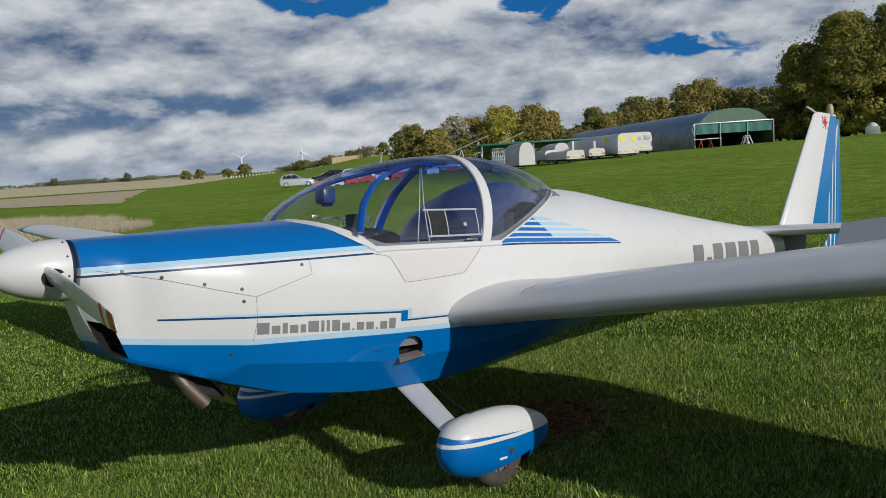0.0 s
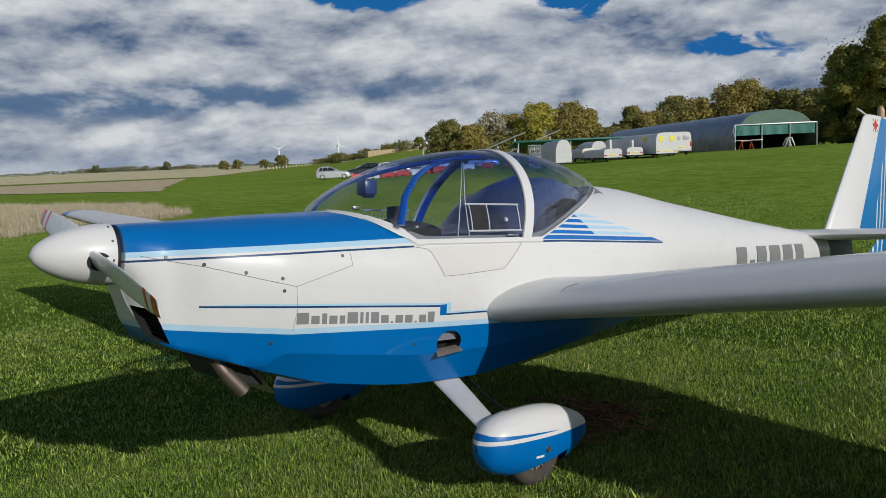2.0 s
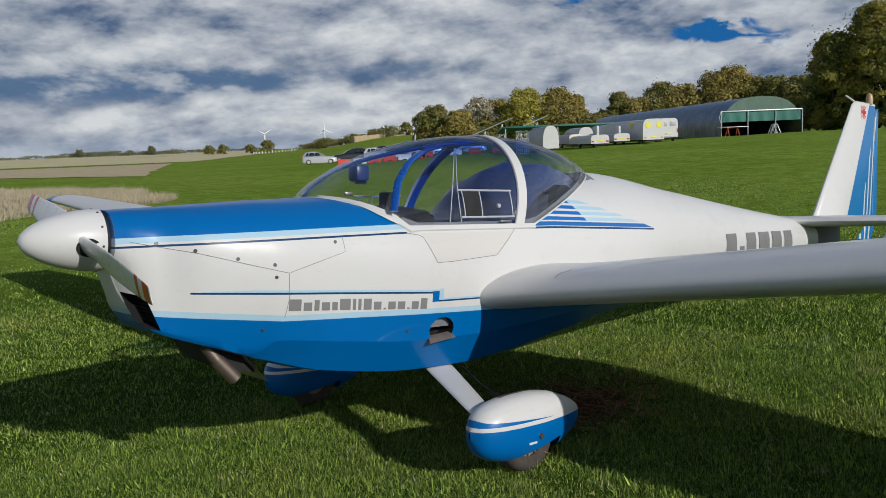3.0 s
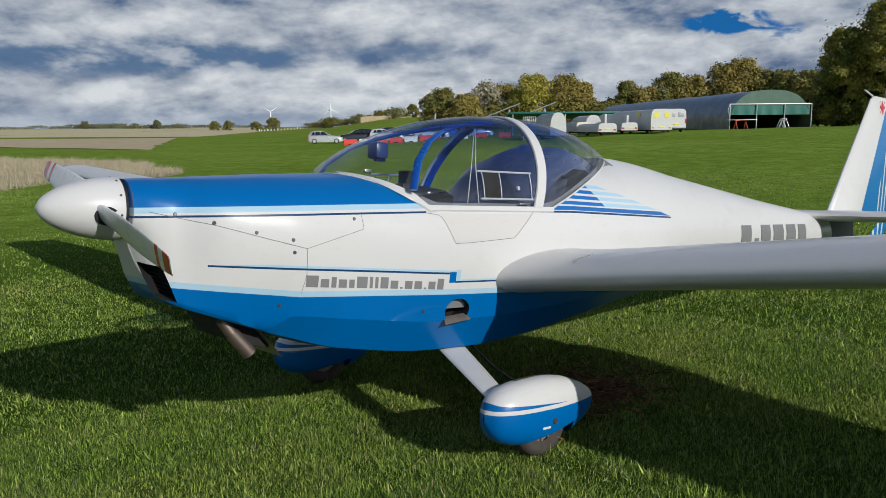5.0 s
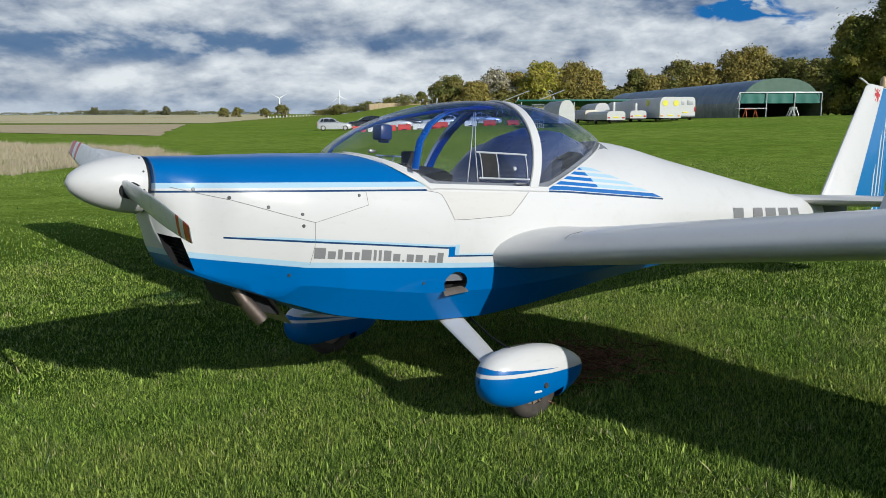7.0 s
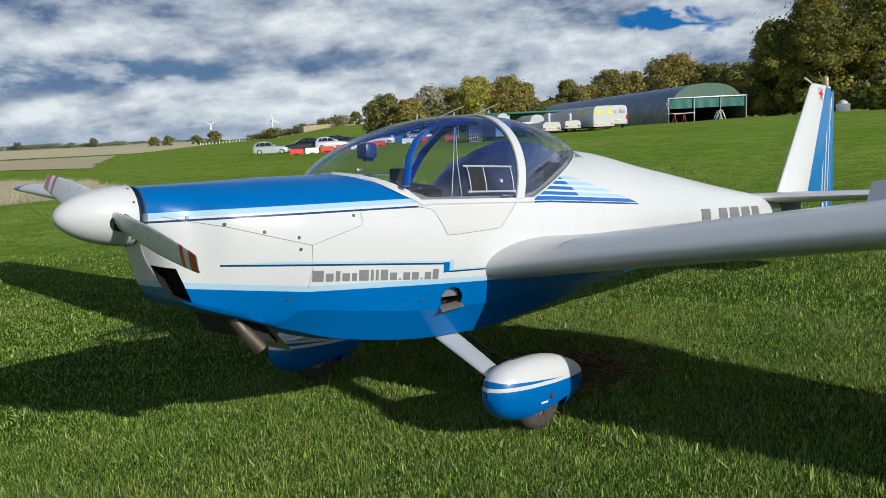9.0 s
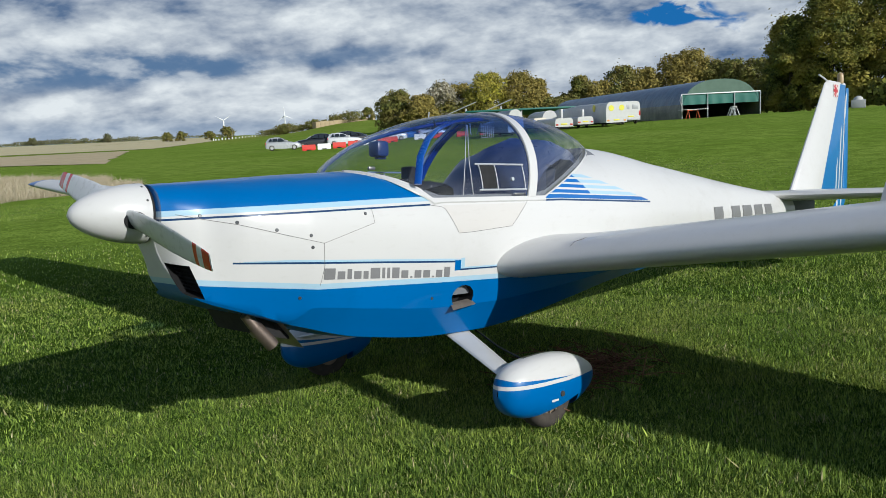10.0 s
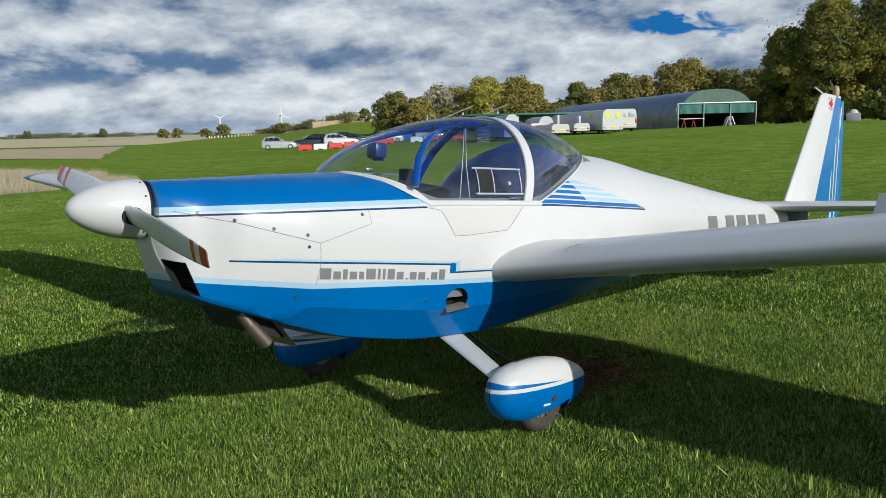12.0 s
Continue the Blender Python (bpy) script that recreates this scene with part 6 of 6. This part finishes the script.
# ---------------------------------------------------------------- parked cars
def car(x, y, turn, color, label, length=3.85, height=1.45, estate=0.0, rim=STEEL):
    """A parked hatchback or estate, nose along turn."""
    paint = plain("car paint", color, 0.25, 0.3 if max(color) > 0.3 else 0.1, 0.6, grain=5, vary=0.08, bump=0)
    ob = thing("car", label, "car", pose(x, y, ground_z(x, y), 0, 0, turn), "cars parked in a row")
    L, H = length, height
    bm = bmesh.new()
    rows = []
    for u, top, w, bot in ((0.0, 0.50, 0.66, 0.34), (0.02, 0.62, 0.76, 0.26), (0.08, 0.66, 0.82, 0.2), (0.3, 0.66, 0.85, 0.18), (0.6, 0.66, 0.85, 0.18), (0.72, 0.62, 0.85, 0.2), (0.9, 0.55, 0.80, 0.22), (0.975, 0.46, 0.72, 0.25), (1.0, 0.36, 0.62, 0.28)):
        rows.append([(L * (u - 0.5), w * math.copysign(abs(math.cos(a)) ** 0.35, math.cos(a)), bot + (top * H - bot) * max(0, math.sin(a)) ** 0.35) for a in (math.pi * k / 20 for k in range(21))])
    vr = skin(bm, rows)
    bm.faces.new(vr[0]), bm.faces.new(vr[-1])
    part("body", weld(bm), paint, ob, smooth=45)
    bm = bmesh.new()
    rows = []
    cab = ((0.012, 0.63, 0.72), (0.075 - 0.04 * estate, 0.88, 0.66), (0.16 - 0.04 * estate, 0.97, 0.62), (0.30, 1.0, 0.60), (0.41, 0.975, 0.60), (0.53, 0.85, 0.64), (0.68, 0.62, 0.74))
    for u, top, w in cab:
        rows.append([(L * (u - 0.5), w * c, (0.60 + (top - 0.60) * (1 - abs(c) ** 6)) * H) for c in stations(-1, 1, 12)])
    skin(bm, rows)
    part("roof", weld(bm), paint, ob, smooth=45)
    for s in (-1, 1):
        for u0, u1 in ((0.10, 0.19), (0.21, 0.345), (0.36, 0.57)):
            bm = bmesh.new()
            f0 = [(L * (u - 0.5), s * (0.70 + 0.02), z * H) for u, z in ((u0, 0.68), (u1, 0.68), (u1 - (0.12 if u1 > 0.5 else 0.005), 0.91), (u0 + (0.05 if u0 < 0.15 else 0.008), 0.91))]
            lo = [bm.verts.new((p[0], s * (0.775 if p[2] < 0.7 * H else 0.672), p[2])) for p in f0]
            bm.faces.new(lo)
            bmesh.ops.recalc_face_normals(bm, faces=bm.faces)
            part("side_window", bm, CAR_GLASS, ob)
        for u in (0.18, 0.81):
            wheel = part("wheel", tube([(L * (u - 0.5), s * 0.60, 0.30), (L * (u - 0.5), s * 0.63, 0.30), (L * (u - 0.5), s * 0.80, 0.30), (L * (u - 0.5), s * 0.845, 0.30)], [0.28, 0.30, 0.30, 0.27], 20, up=(1, 0, 0)), RUBBER, ob)
            part("rim", tube([(L * (u - 0.5), s * 0.80, 0.30), (L * (u - 0.5), s * 0.855, 0.30)], [0.20, 0.18], 18, up=(1, 0, 0)), rim, wheel)
        part("headlight", box((L * 0.445, s * 0.56 - 0.14, 0.40 * H), (L * 0.485, s * 0.56 + 0.14, 0.49 * H), 0.02), PERSPEX_EDGE, ob)
        part("tail_light", box((-L * 0.5 + 0.0, s * 0.66 - 0.08, 0.45 * H), (-L * 0.5 + 0.08, s * 0.66 + 0.08, 0.60 * H), 0.02), LAMP_RED, ob)
        part("mirror", box((L * 0.09, s * 0.86 - 0.06, 0.66 * H), (L * 0.13, s * 0.86 + 0.06, 0.74 * H), 0.02), paint, ob)
    bm = bmesh.new()
    bm.faces.new([bm.verts.new(p) for p in ((L * 0.045, -0.58, 0.86 * H), (L * 0.045, 0.58, 0.86 * H), (L * 0.17, 0.66, 0.655 * H), (L * 0.17, -0.66, 0.655 * H))])
    part("windscreen", bm, CAR_GLASS, ob)
    return ob


SILVER_RIM = plain("silver rim", (0.6, 0.6, 0.6), 0.35, 0.6)
WHITE_C, SILVER_C, DARK_C = (0.72, 0.73, 0.74), (0.50, 0.51, 0.51), (0.02, 0.022, 0.027)
car(47.6, 74.6, -33, SILVER_C, "silver five-door hatchback on the grass", 3.85, 1.46, rim=SILVER_RIM)
car(53.9, 78.0, 150, DARK_C, "dark grey estate car on grass", 4.3, 1.62, 1.0)
car(56.6, 75.4, -30, WHITE_C, "white hatchback behind the barriers", 4.2, 1.50)
car(62.0, 80.5, -28, DARK_C, "black estate car on grass", 4.5, 1.62, 1.0)
car(60.6, 72.0, 150, WHITE_C, "white saloon seen through the canopy", 4.3, 1.38)
car(64.3, 72.3, -30, (0.02, 0.14, 0.42), "blue hatchback seen through the canopy", 4.0, 1.46)
car(66.3, 70.2, -30, WHITE_C, "white hatchback seen through the canopy", 4.0, 1.46)
car(67.0, 85.6, -28, (0.08, 0.10, 0.13), "dark blue saloon on grass", 4.3, 1.42)

# red and white water-filled barriers
RED_PL = plain("red plastic barrier", (0.60, 0.035, 0.02), 0.5, grain=4)
WHITE_PL = plain("white plastic barrier", (0.74, 0.74, 0.73), 0.5, grain=4)


def barrier(x, y, turn, mat, lab):
    ob = thing("barrier", lab, "barrier", pose(x, y, ground_z(x, y), 0, 0, turn), "plastic barriers before the cars")
    bm = bmesh.new()
    rows = []
    for z, w in ((0.0, 0.24), (0.08, 0.24), (0.18, 0.15), (0.50, 0.09), (0.57, 0.08)):
        rows.append([(c * 0.62, s * w, z) for c, s in ((-1, -1), (-0.3, -1), (0.3, -1), (1, -1), (1, 1), (0.3, 1), (-0.3, 1), (-1, 1))])
    vr = skin(bm, rows, True)
    bm.faces.new(vr[-1])
    part("shell", weld(bm), mat, ob, smooth=30)
    part("slot", box((-0.22, -0.21, 0.02), (0.22, 0.21, 0.11), 0.01, pose(0, -0.06, 0)), BLACK, ob)
    part("coupler", tube([(0.63, 0, 0.1), (0.63, 0, 0.52)], 0.045, 8), mat, ob)
    return ob


for i in range(1, 7):
    f = (i - 0.7) / 6
    barrier(42.9 + 7.6 * f, 63.4 - 4.6 * f, -31, (WHITE_PL, RED_PL, WHITE_PL, RED_PL, RED_PL, WHITE_PL, RED_PL)[i], "red plastic road barrier on grass" if i in (1, 3, 4, 6) else "white plastic road barrier on grass")
for i, f in enumerate((0.0, 0.3, 0.5, 0.75, 1.0)):
    barrier(53.5 + 8.5 * f, 62.9 - 5.6 * f, -33, (RED_PL, WHITE_PL, RED_PL, RED_PL, RED_PL)[i], "white plastic road barrier on grass" if i == 1 else "red plastic road barrier on grass")

# white runway edge markers climbing away
for i in range(22):
    f = i / 21
    x, y = 172.0 + 112.0 * f ** 1.2, 330.0 + 128.0 * f ** 1.2
    mk = part("runway_marker", box((-0.24, -0.08, 0), (0.24, 0.08, 0.75 + 0.35 * (i % 3 == 0)), 0.03), WHITE_PL, None)
    mk.matrix_world = pose(x, y, ground_z(x, y) + 0.004, 0, 0, -35)
    tagged(mk, "white runway edge marker board", "marker", "runway markers")

# heap of dry straw beside the wheel
STRAW = Mat("brown dead straw", (0.20, 0.12, 0.05), 0.9, spec=0.15)
si = STRAW.island()
STRAW.put("Base Color", STRAW.mix(si.ramp(0, 1, smooth=False), (0.08, 0.034, 0.018), (0.27, 0.15, 0.085)))
bm = bmesh.new()
rs = random.Random(5)
for _ in range(420):
    cx, cy = 2.35 + rs.gauss(0, 0.22), -0.75 + rs.gauss(0, 0.17)
    a, ln = rs.uniform(0, math.pi), rs.uniform(0.05, 0.26)
    z = ground_z(cx, cy) + rs.uniform(0.035, 0.085)
    dxy = Vector((math.cos(a), math.sin(a), rs.uniform(-0.25, 0.35)))
    p0, p1 = Vector((cx, cy, z)), Vector((cx, cy, z)) + dxy * ln
    add_tube(bm, [p0, (p0 + p1) / 2 + Vector((0, 0, 0.01)), p1], 0.0026, 4, caps=False)
straw = new("straw_litter", mesh_of("straw_litter", bm, STRAW.m))
tagged(straw, "scattered brown dead straw on the grass", "straw", kind="stuff")
